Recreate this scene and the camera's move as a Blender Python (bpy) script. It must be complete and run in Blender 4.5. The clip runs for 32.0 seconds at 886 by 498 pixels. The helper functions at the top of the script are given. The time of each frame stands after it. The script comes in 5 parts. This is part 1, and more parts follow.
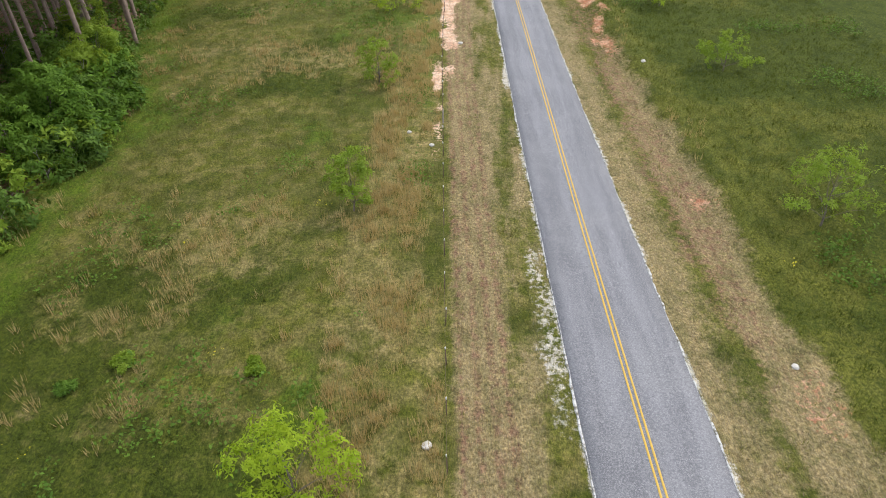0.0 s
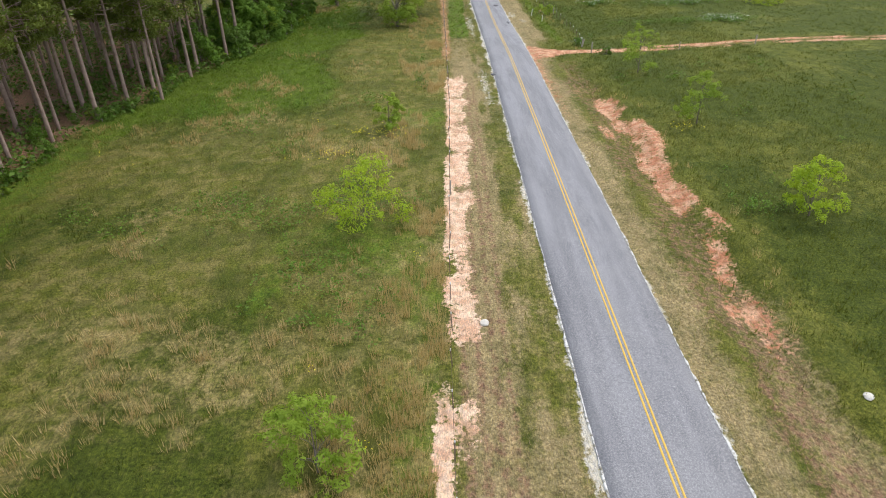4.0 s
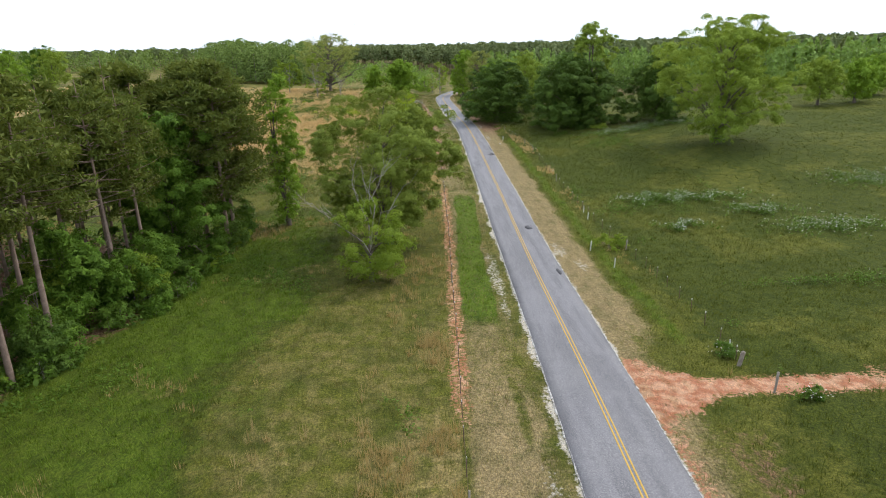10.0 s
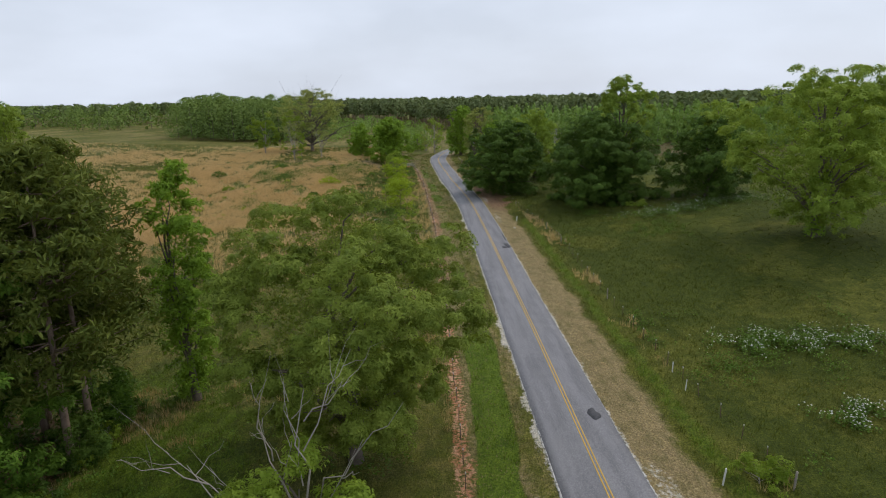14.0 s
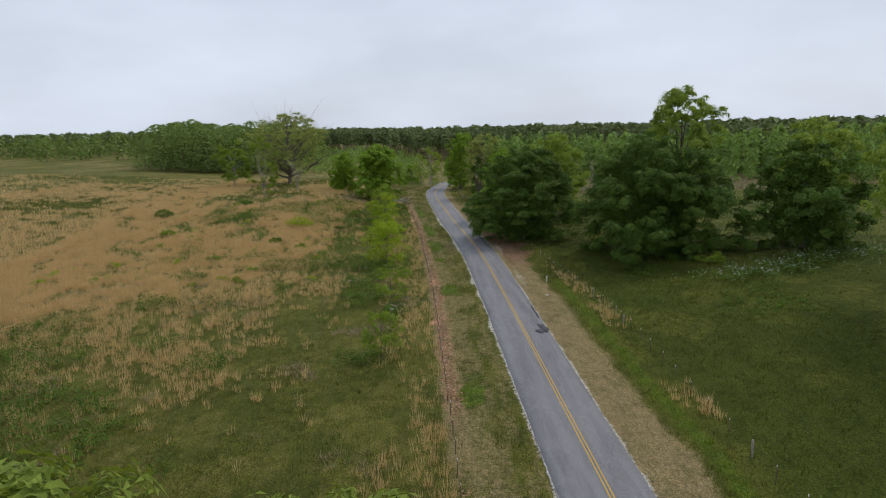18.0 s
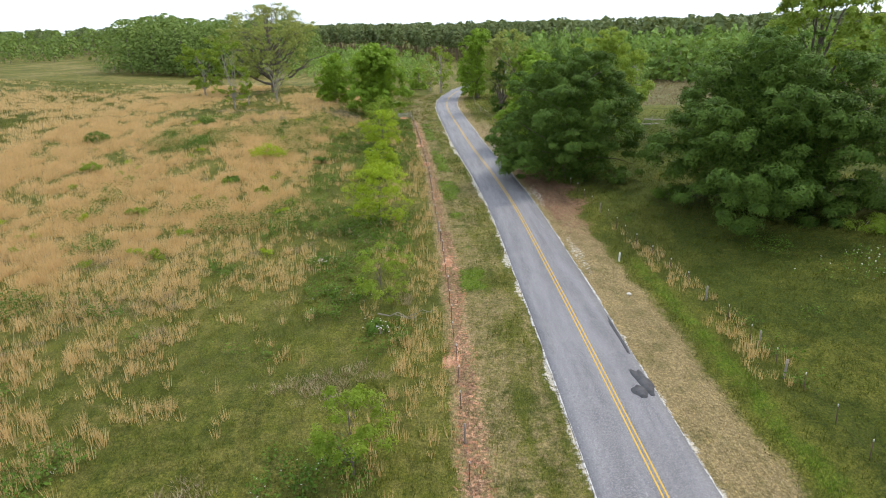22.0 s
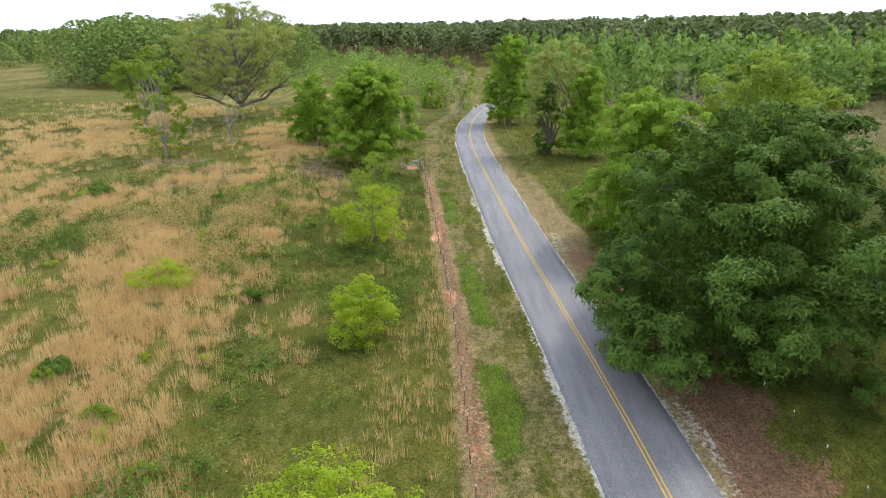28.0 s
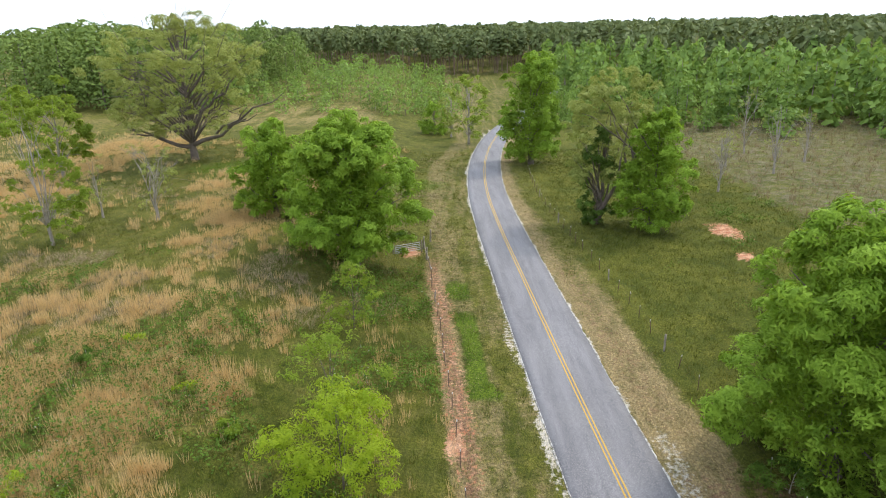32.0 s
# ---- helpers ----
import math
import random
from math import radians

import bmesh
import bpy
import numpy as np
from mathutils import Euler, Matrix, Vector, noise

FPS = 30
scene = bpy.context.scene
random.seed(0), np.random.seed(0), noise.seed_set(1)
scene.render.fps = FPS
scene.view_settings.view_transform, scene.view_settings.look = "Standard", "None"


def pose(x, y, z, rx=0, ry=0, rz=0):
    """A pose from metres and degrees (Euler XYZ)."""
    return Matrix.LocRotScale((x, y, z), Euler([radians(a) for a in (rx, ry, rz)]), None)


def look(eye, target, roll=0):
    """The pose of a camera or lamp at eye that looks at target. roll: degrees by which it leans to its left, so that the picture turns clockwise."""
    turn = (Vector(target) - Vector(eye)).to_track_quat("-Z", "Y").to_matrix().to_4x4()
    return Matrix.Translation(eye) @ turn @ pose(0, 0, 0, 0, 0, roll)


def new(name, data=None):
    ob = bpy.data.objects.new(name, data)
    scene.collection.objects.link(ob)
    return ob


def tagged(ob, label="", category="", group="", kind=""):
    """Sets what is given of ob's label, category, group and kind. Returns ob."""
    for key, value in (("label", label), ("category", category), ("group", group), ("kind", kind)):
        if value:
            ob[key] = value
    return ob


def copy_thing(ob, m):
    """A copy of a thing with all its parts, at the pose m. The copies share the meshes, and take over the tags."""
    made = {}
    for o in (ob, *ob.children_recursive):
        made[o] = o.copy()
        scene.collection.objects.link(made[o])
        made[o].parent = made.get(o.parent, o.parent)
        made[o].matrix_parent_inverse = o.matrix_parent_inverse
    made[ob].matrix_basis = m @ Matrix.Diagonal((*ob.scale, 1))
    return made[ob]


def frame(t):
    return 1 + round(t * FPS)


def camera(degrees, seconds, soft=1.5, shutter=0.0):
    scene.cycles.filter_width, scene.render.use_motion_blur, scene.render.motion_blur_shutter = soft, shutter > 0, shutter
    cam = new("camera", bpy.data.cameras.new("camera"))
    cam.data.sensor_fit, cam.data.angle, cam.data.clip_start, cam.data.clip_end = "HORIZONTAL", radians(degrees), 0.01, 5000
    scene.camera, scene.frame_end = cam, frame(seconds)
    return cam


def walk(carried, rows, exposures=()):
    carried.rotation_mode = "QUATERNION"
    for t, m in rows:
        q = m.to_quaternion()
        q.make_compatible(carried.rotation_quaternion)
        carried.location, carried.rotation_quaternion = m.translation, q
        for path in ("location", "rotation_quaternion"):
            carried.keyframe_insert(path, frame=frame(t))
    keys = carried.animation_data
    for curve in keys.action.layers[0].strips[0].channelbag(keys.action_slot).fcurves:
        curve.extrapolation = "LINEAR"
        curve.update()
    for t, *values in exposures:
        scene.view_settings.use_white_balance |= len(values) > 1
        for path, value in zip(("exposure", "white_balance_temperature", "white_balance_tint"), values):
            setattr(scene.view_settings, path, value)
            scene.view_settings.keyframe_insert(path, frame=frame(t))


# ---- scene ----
cam = camera(69.8, 32.0, 1.0)
PATH = [
    (0, (0.12, -0.07, 23.31), (0.05, 15.87, 11.23), -1.38),
    (0.5, (0.09, 5.07, 23.56), (0.03, 21.00, 11.47), -1.41),
    (1, (-0.08, 10.20, 23.83), (-0.10, 26.40, 12.10), -1.32),
    (1.5, (-0.12, 14.99, 23.62), (-0.12, 31.24, 11.95), -1.14),
    (2, (-0.22, 20.10, 23.68), (-0.17, 36.59, 12.38), -1.20),
    (2.5, (-0.26, 25.04, 23.31), (-0.17, 41.55, 12.02), -1.31),
    (4.5, (-0.39, 45.00, 21.42), (-0.16, 62.60, 11.93), -1.19),
    (5, (-0.25, 50.09, 21.18), (0.00, 68.25, 12.80), -1.18),
    (5.5, (-0.21, 55.04, 20.88), (0.09, 73.86, 14.13), -1.21),
    (6, (-0.13, 59.55, 20.54), (0.19, 78.54, 14.27), -1.20),
    (6.5, (0.01, 64.36, 20.34), (0.30, 83.35, 14.07), -1.16),
    (7, (0.10, 69.06, 20.17), (0.37, 88.04, 13.88), -1.15),
    (7.5, (0.07, 73.72, 20.11), (0.35, 92.70, 13.81), -1.19),
    (8, (0.00, 78.23, 20.04), (0.31, 97.20, 13.73), -1.22),
    (8.5, (-0.04, 82.83, 19.97), (0.29, 101.81, 13.66), -1.20),
    (9, (-0.03, 87.57, 20.15), (0.31, 106.54, 13.84), -1.21),
    (9.5, (0.02, 92.23, 20.68), (0.36, 111.24, 14.49), -1.24),
    (10, (0.17, 96.97, 21.24), (0.51, 116.01, 15.13), -1.22),
    (10.5, (0.24, 101.38, 21.75), (0.59, 120.48, 15.82), -1.20),
    (11, (0.25, 105.98, 22.22), (0.61, 125.07, 16.29), -1.03),
    (11.5, (0.14, 110.62, 22.86), (0.54, 129.86, 17.43), -1.01),
    (12, (0.07, 114.96, 23.22), (0.51, 134.41, 18.59), -1.15),
    (12.5, (-0.04, 119.47, 23.34), (0.43, 138.91, 18.65), -1.03),
    (13, (-0.04, 124.33, 23.25), (0.47, 143.76, 18.55), -1.09),
    (13.5, (0.13, 129.37, 22.79), (0.69, 148.81, 18.16), -1.39),
    (14, (0.03, 134.02, 22.48), (0.63, 153.47, 17.84), -1.25),
    (14.5, (0.03, 138.65, 22.08), (0.69, 158.11, 17.50), -1.23),
    (15, (0.02, 143.04, 21.73), (0.72, 162.66, 17.93), -1.25),
    (15.5, (0.24, 147.83, 21.69), (0.95, 167.44, 17.83), -1.31),
    (17.5, (0.26, 166.28, 19.98), (1.03, 185.93, 16.32), -1.12),
    (18, (0.27, 170.10, 20.12), (1.06, 189.74, 16.43), -1.16),
    (18.5, (0.05, 174.03, 20.29), (0.87, 193.58, 16.12), -1.25),
    (19, (-0.25, 177.76, 20.29), (0.62, 197.13, 15.38), -1.26),
    (19.5, (-0.19, 181.75, 20.16), (0.64, 200.91, 14.51), -1.30),
    (20, (0.08, 186.09, 19.95), (0.84, 205.04, 13.59), -1.39),
    (20.5, (0.39, 190.46, 19.75), (1.10, 209.33, 13.16), -1.35),
    (21, (0.51, 194.78, 19.70), (1.21, 213.65, 13.10), -1.28),
    (21.5, (0.52, 198.88, 19.73), (0.98, 217.74, 13.11), -1.26),
    (22, (0.71, 203.13, 19.67), (1.13, 222.01, 13.06), -1.23),
    (22.5, (0.62, 207.42, 19.69), (0.61, 226.29, 13.06), -1.22),
    (23, (0.61, 211.56, 19.74), (0.57, 230.42, 13.08), -1.24),
    (23.5, (0.58, 215.60, 19.66), (0.56, 234.45, 13.00), -1.15),
    (24, (0.52, 219.78, 19.52), (0.52, 238.63, 12.85), -1.10),
    (24.5, (0.52, 223.85, 19.57), (0.52, 242.70, 12.88), -1.20),
    (25, (0.36, 227.91, 19.76), (0.41, 246.77, 13.09), -1.11),
    (25.5, (0.26, 232.06, 20.07), (0.32, 250.91, 13.39), -1.09),
    (27.5, (0.12, 249.25, 21.25), (0.16, 268.10, 14.57), -1.23),
    (28, (-0.11, 253.08, 21.76), (-0.03, 271.92, 15.06), -1.21),
    (28.5, (-0.25, 257.13, 22.26), (-0.17, 275.97, 15.55), -1.22),
    (29, (-0.42, 261.39, 22.69), (-0.32, 280.23, 15.96), -1.33),
    (29.5, (-0.50, 265.92, 22.89), (-0.42, 284.76, 16.17), -1.37),
    (30, (-0.48, 270.34, 23.20), (-0.44, 289.17, 16.47), -1.43),
    (30.5, (-0.62, 274.49, 23.53), (-0.58, 293.33, 16.82), -1.34),
    (31, (-0.88, 278.74, 23.85), (-0.80, 297.58, 17.14), -1.33),
    (31.5, (-1.05, 283.00, 24.20), (-0.96, 301.84, 17.49), -1.40),
    (32, (-1.28, 287.43, 24.47), (-1.15, 306.27, 17.74), -1.36),
]
EXPOSURES = [(0, -0.44), (2, -0.42), (5, -0.32), (6, -0.44), (9, -0.56), (11, -0.66), (12, -0.88), (13, -1.14), (15, -1.34), (18, -1.38), (19, -1.34), (20, -0.84), (21, -0.48), (25, -0.38), (28, -0.3), (32, -0.3)]
walk(cam, [(t, look(eye, target, roll)) for t, eye, target, roll in PATH], [(t, stops, 6500, 13) for t, stops in EXPOSURES])

# ---- light ----
SUN_ELEVATION, SUN_AZIMUTH = radians(52), radians(55)     # azimuth clockwise from +y
world = bpy.data.worlds.new("sky")
scene.world = world
world.use_nodes = True
wn, wl = world.node_tree.nodes, world.node_tree.links
wn.clear()
w_out, w_bg = wn.new("ShaderNodeOutputWorld"), wn.new("ShaderNodeBackground")
w_sky, w_mix = wn.new("ShaderNodeTexSky"), wn.new("ShaderNodeMix")
w_sky.sky_type, w_sky.sun_disc = "NISHITA", False
w_sky.sun_elevation, w_sky.sun_rotation = SUN_ELEVATION, SUN_AZIMUTH
w_sky.air_density, w_sky.dust_density, w_sky.ozone_density = 1.0, 2.0, 1.5
w_mix.data_type = "RGBA"
w_tc, w_map, w_noise, w_ramp = wn.new("ShaderNodeTexCoord"), wn.new("ShaderNodeMapping"), wn.new("ShaderNodeTexNoise"), wn.new("ShaderNodeValToRGB")
w_map.inputs["Scale"].default_value = (1.5, 1.5, 4.0)
w_noise.inputs["Scale"].default_value, w_noise.inputs["Detail"].default_value = 1.6, 6.0
w_ramp.color_ramp.elements[0].position, w_ramp.color_ramp.elements[1].position = 0.38, 0.66
w_ramp.color_ramp.elements[0].color, w_ramp.color_ramp.elements[1].color = (0.74, 0.74, 0.74, 1), (0.95, 0.95, 0.95, 1)
wl.new(w_tc.outputs["Generated"], w_map.inputs["Vector"])
wl.new(w_map.outputs["Vector"], w_noise.inputs["Vector"])
wl.new(w_noise.outputs["Fac"], w_ramp.inputs["Fac"])
wl.new(w_ramp.outputs["Color"], w_mix.inputs["Factor"])
wl.new(w_sky.outputs["Color"], w_mix.inputs["A"])
w_mix.inputs["B"].default_value = (15.6, 17.4, 19.8, 1)       # thin high cloud
wl.new(w_mix.outputs["Result"], w_bg.inputs["Color"])
w_bg.inputs["Strength"].default_value = 0.124
wl.new(w_bg.outputs["Background"], w_out.inputs["Surface"])
sun = new("sun", bpy.data.lights.new("sun", "SUN"))
sun.data.energy, sun.data.angle, sun.data.color = 2.9, radians(9), (1.0, 0.93, 0.81)
sun_dir = Vector((math.sin(SUN_AZIMUTH) * math.cos(SUN_ELEVATION), math.cos(SUN_AZIMUTH) * math.cos(SUN_ELEVATION), math.sin(SUN_ELEVATION)))
sun.rotation_mode = "QUATERNION"
sun.rotation_quaternion = sun_dir.to_track_quat("Z", "Y")
sun.location = (60, 60, 120)


# ---- materials ----
def material(name, rough=0.9, spec=0.3):
    m = bpy.data.materials.new(name)
    m.use_nodes = True
    nt = m.node_tree
    b = nt.nodes["Principled BSDF"]
    b.inputs["Roughness"].default_value = rough
    b.inputs["Specular IOR Level"].default_value = spec
    return m, nt, b


def node(nt, kind, **values):
    n = nt.nodes.new(kind)
    for k, v in values.items():
        n.inputs[k].default_value = v
    return n


def noise_node(nt, scale, detail=4.0, rough=0.55, vector=None):
    n = node(nt, "ShaderNodeTexNoise", Scale=scale, Detail=detail, Roughness=rough)
    if vector is None:
        g = nt.nodes.new("ShaderNodeNewGeometry")
        vector = g.outputs["Position"]
    nt.links.new(vector, n.inputs["Vector"])
    return n.outputs["Fac"]


def mix_node(nt, fac, a, b, mode="MIX"):
    n = nt.nodes.new("ShaderNodeMix")
    n.data_type, n.blend_type = "RGBA", mode
    for socket, v in (("Factor", fac), ("A", a), ("B", b)):
        if isinstance(v, bpy.types.NodeSocket):
            nt.links.new(v, n.inputs[socket])
        elif socket == "Factor":
            n.inputs[socket].default_value = v
        else:
            n.inputs[socket].default_value = (*v, 1) if len(v) == 3 else v
    return n.outputs["Result"]


def ramp_node(nt, fac, lo, hi, a=0.0, b=1.0):
    n = nt.nodes.new("ShaderNodeMapRange")
    n.interpolation_type = "SMOOTHSTEP"
    nt.links.new(fac, n.inputs["Value"])
    for k, v in (("From Min", lo), ("From Max", hi), ("To Min", a), ("To Max", b)):
        n.inputs[k].default_value = v
    return n.outputs["Result"]


def math_node(nt, op, a, b):
    n = nt.nodes.new("ShaderNodeMath")
    n.operation = op
    for i, v in enumerate((a, b)):
        if isinstance(v, bpy.types.NodeSocket):
            nt.links.new(v, n.inputs[i])
        else:
            n.inputs[i].default_value = v
    return n.outputs[0]


def bump(nt, b, height, strength=0.5, distance=0.05):
    n = node(nt, "ShaderNodeBump", Strength=strength, Distance=distance)
    nt.links.new(height, n.inputs["Height"])
    nt.links.new(n.outputs["Normal"], b.inputs["Normal"])


def leaf_material(name, dark, light, through_it=0.35, rough=0.6, clump=0.45):
    """Leaves: each island has its own shade between two colours, and lets some light through."""
    m, nt, b = material(name, rough, 0.12)
    g = nt.nodes.new("ShaderNodeNewGeometry")
    big = ramp_node(nt, noise_node(nt, clump, 3), 0.35, 0.68)
    c = mix_node(nt, ramp_node(nt, g.outputs["Random Per Island"], 0.0, 1.0, 0.2, 0.74), dark, light)
    c = mix_node(nt, math_node(nt, "MULTIPLY", big, 0.45), c, light)
    c = mix_node(nt, ramp_node(nt, noise_node(nt, clump * 1.7, 3), 0.5, 0.68, 0.0, 0.45), c, dark)
    nt.links.new(c, b.inputs["Base Color"])
    t = nt.nodes.new("ShaderNodeBsdfTranslucent")
    nt.links.new(mix_node(nt, 0.55, c, (light[0] * 1.35, light[1] * 1.25, light[2] * 0.7)), t.inputs["Color"])
    mx = node(nt, "ShaderNodeMixShader", Fac=through_it)
    nt.links.new(b.outputs["BSDF"], mx.inputs[1])
    nt.links.new(t.outputs["BSDF"], mx.inputs[2])
    nt.links.new(mx.outputs[0], nt.nodes["Material Output"].inputs["Surface"])
    return m


def plain_material(name, a, b_col, scale=3.0, rough=0.9, bump_scale=30.0, bump_strength=0.4, metal=0.0):
    """Two-scale mottled surface."""
    m, nt, b = material(name, rough)
    b.inputs["Metallic"].default_value = metal
    f = ramp_node(nt, noise_node(nt, scale, 5), 0.3, 0.7)
    f2 = noise_node(nt, bump_scale, 4)
    c = mix_node(nt, f, a, b_col)
    c = mix_node(nt, 0.5, c, mix_node(nt, f2, [v * 0.6 for v in a], [min(1, v * 1.3) for v in b_col]))
    nt.links.new(c, b.inputs["Base Color"])
    bump(nt, b, f2, bump_strength, 0.03)
    return m


M_OAK = leaf_material("oak_leaf", (0.021, 0.055, 0.008), (0.132, 0.218, 0.033), 0.18)
M_MID = leaf_material("broad_leaf", (0.062, 0.134, 0.010), (0.310, 0.465, 0.052), 0.3)
# dark green sweetgum leaf; on wood-edge shrubs it also stands in for shade
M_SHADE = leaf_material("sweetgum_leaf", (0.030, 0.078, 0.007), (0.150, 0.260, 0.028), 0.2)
M_ELM = leaf_material("elm_leaf", (0.066, 0.112, 0.012), (0.290, 0.360, 0.060), 0.28)
M_LIGHT = leaf_material("spring_leaf", (0.115, 0.195, 0.020), (0.335, 0.430, 0.068), 0.33)
M_BRIGHT = leaf_material("sapling_leaf", (0.15, 0.25, 0.014), (0.38, 0.48, 0.034), 0.4)
M_PALE = leaf_material("pale_bud", (0.15, 0.20, 0.045), (0.40, 0.44, 0.13), 0.35)
M_PINE = leaf_material("pine_needle", (0.036, 0.066, 0.009), (0.205, 0.245, 0.050), 0.25)
M_WEED = leaf_material("weed_leaf", (0.030, 0.074, 0.008), (0.140, 0.235, 0.030), 0.22)
# far foliage: paler, bluer colours with distance haze mixed in
M_FAR_GREEN = leaf_material("hazed_far_leaf", (0.060, 0.120, 0.030), (0.300, 0.440, 0.105), 0.3, 0.6, 0.09)
M_FAR_PINE = leaf_material("hazed_far_needle", (0.062, 0.092, 0.036), (0.200, 0.245, 0.095), 0.2, 0.6, 0.09)
M_DRY = leaf_material("dry_grass_blade", (0.36, 0.25, 0.115), (0.73, 0.55, 0.31), 0.38)
M_GRASS = leaf_material("grass_blade", (0.064, 0.080, 0.012), (0.240, 0.230, 0.062), 0.3)
M_GREY_WEED = leaf_material("dead_weed", (0.22, 0.17, 0.10), (0.46, 0.37, 0.25), 0.15)
M_FLOWER = leaf_material("white_flower", (0.42, 0.43, 0.37), (0.68, 0.68, 0.62), 0.2)
M_YELLOW = leaf_material("yellow_flower", (0.5, 0.42, 0.02), (0.75, 0.65, 0.05), 0.2)
M_LUSH = leaf_material("lush_grass_blade", (0.034, 0.052, 0.005), (0.122, 0.144, 0.020), 0.25)
M_VIVID = leaf_material("vivid_grass_blade", (0.054, 0.106, 0.008), (0.175, 0.250, 0.028), 0.25)
# far oak: lighter than the near oak, haze put into the colour
M_FAR_OAK = leaf_material("hazed_far_oak_leaf", (0.055, 0.100, 0.024), (0.235, 0.325, 0.078), 0.2, 0.6, 0.12)
M_STRAW = leaf_material("straw_blade", (0.26, 0.19, 0.08), (0.56, 0.43, 0.21), 0.3)
M_STUBBLE = leaf_material("mown_stubble", (0.15, 0.115, 0.06), (0.36, 0.285, 0.17), 0.15)
M_YOUNG = leaf_material("young_leaf", (0.11, 0.19, 0.016), (0.27, 0.36, 0.045), 0.38)
M_BARK = plain_material("bark", (0.09, 0.07, 0.055), (0.20, 0.165, 0.135), 2.0, 0.95, 22.0, 0.9)
M_PINE_BARK = plain_material("pine_bark", (0.17, 0.115, 0.085), (0.36, 0.26, 0.21), 2.0, 0.95, 18.0, 0.9)
M_GREY_BARK = plain_material("grey_bark", (0.22, 0.19, 0.16), (0.40, 0.36, 0.31), 2.0, 0.95, 22.0, 0.8)
M_STEEL = plain_material("rusty_steel", (0.07, 0.05, 0.04), (0.16, 0.10, 0.07), 6.0, 0.7, 60.0, 0.3)
M_POST = plain_material("weathered_wood", (0.20, 0.17, 0.14), (0.36, 0.32, 0.27), 4.0, 0.95, 40.0, 0.6)
M_WHITE = plain_material("white_paint", (0.66, 0.66, 0.63), (0.80, 0.80, 0.78), 5.0, 0.6, 50.0, 0.1)
M_GALV = plain_material("galvanised_steel", (0.42, 0.43, 0.43), (0.58, 0.59, 0.6), 5.0, 0.5, 60.0, 0.1, 0.5)
M_STONE = plain_material("pale_stone", (0.42, 0.38, 0.32), (0.62, 0.58, 0.52), 4.0, 0.95, 30.0, 0.6)


# ---- shape of the land ----
ROAD_Z = [(-60, -1.8), (0, -1.5), (50, -1.2), (100, -1.1), (130, -1.6), (170, -2.9), (215, -2.5), (250, -2.0), (300, -1.4),
          (350, -1.0), (400, -1.8), (460, -3.0), (560, -2.0), (700, 0.0), (1200, 1.5)]
ROAD_X = [(-200, 9.0), (0, 9.2), (42, 9.5), (86, 10.1), (113, 10.6), (135, 11.1), (180, 11.6), (220, 11.6), (257, 11.5), (284, 11.0),
          (300, 10.1), (317, 8.9), (335, 8.0), (352, 7.3), (368, 6.8), (385, 6.7), (405, 7.7), (425, 10.0), (449, 14.5), (480, 24.0),
          (520, 40.0), (700, 130.0)]
WOOD_X = [(-40, -30), (34, -29.6), (52, -29.2), (72, -35), (108, -38), (120, -35), (131, -34), (138, -31), (146, -29.5), (153, -27.5), (160, -26.2), (185, -25.5)]
FENCE_X = [(-60, -0.2), (15, 0.0), (40, 0.1), (70, 0.35), (89, 0.9), (115, 1.6), (131, 1.8), (166, 2.3), (215, 2.5), (240, 2.3),
           (260, 2.1), (277, 1.5), (305, 0.6), (321, -0.4), (338, -1.4), (348, -2.1), (360, -2.6), (412, -2.6), (440, 3.0)]
HALF = 3.08


def smooth(a, b, v):
    u = np.clip((v - a) / (b - a), 0, 1)
    return u * u * (3 - 2 * u)


def along(tab, v):
    """Smooth curve through a table."""
    xs, zs = np.array([p[0] for p in tab], float), np.array([p[1] for p in tab], float)
    slope = np.gradient(zs, xs)
    v = np.clip(v, xs[0], xs[-1])
    i = np.clip(np.searchsorted(xs, v) - 1, 0, len(xs) - 2)
    h = xs[i + 1] - xs[i]
    u = (v - xs[i]) / h
    return ((2 * u**3 - 3 * u**2 + 1) * zs[i] + (u**3 - 2 * u**2 + u) * h * slope[i]
            + (3 * u**2 - 2 * u**3) * zs[i + 1] + (u**3 - u**2) * h * slope[i + 1])


def lattice(ix, iy, seed):
    n = (ix.astype(np.int64) * 374761393 + iy.astype(np.int64) * 668265263 + seed * 974711) & 0x7FFFFFFF
    n = ((n ^ (n >> 13)) * 1274126177) & 0x7FFFFFFF
    return ((n ^ (n >> 16)) & 0xFFFF) / 65535.0


def vnoise(x, y, scale, seed=0, octaves=3):
    """Value noise from 0 to 1; scale in metres."""
    x, y = np.asarray(x, float) / scale, np.asarray(y, float) / scale
    total, amp, norm = 0.0, 1.0, 0.0
    for o in range(octaves):
        ix, iy = np.floor(x), np.floor(y)
        u, v = x - ix, y - iy
        u, v = u * u * (3 - 2 * u), v * v * (3 - 2 * v)
        a, b = lattice(ix, iy, seed + o), lattice(ix + 1, iy, seed + o)
        c, d = lattice(ix, iy + 1, seed + o), lattice(ix + 1, iy + 1, seed + o)
        total = total + amp * ((a * (1 - u) + b * u) * (1 - v) + (c * (1 - u) + d * u) * v)
        norm += amp
        amp, x, y = amp * 0.5, x * 2.03 + 17.1, y * 2.03 + 5.3
    return total / norm


def road_x(y):
    return along(ROAD_X, y)


def fence_x(y):
    return along(FENCE_X, y)


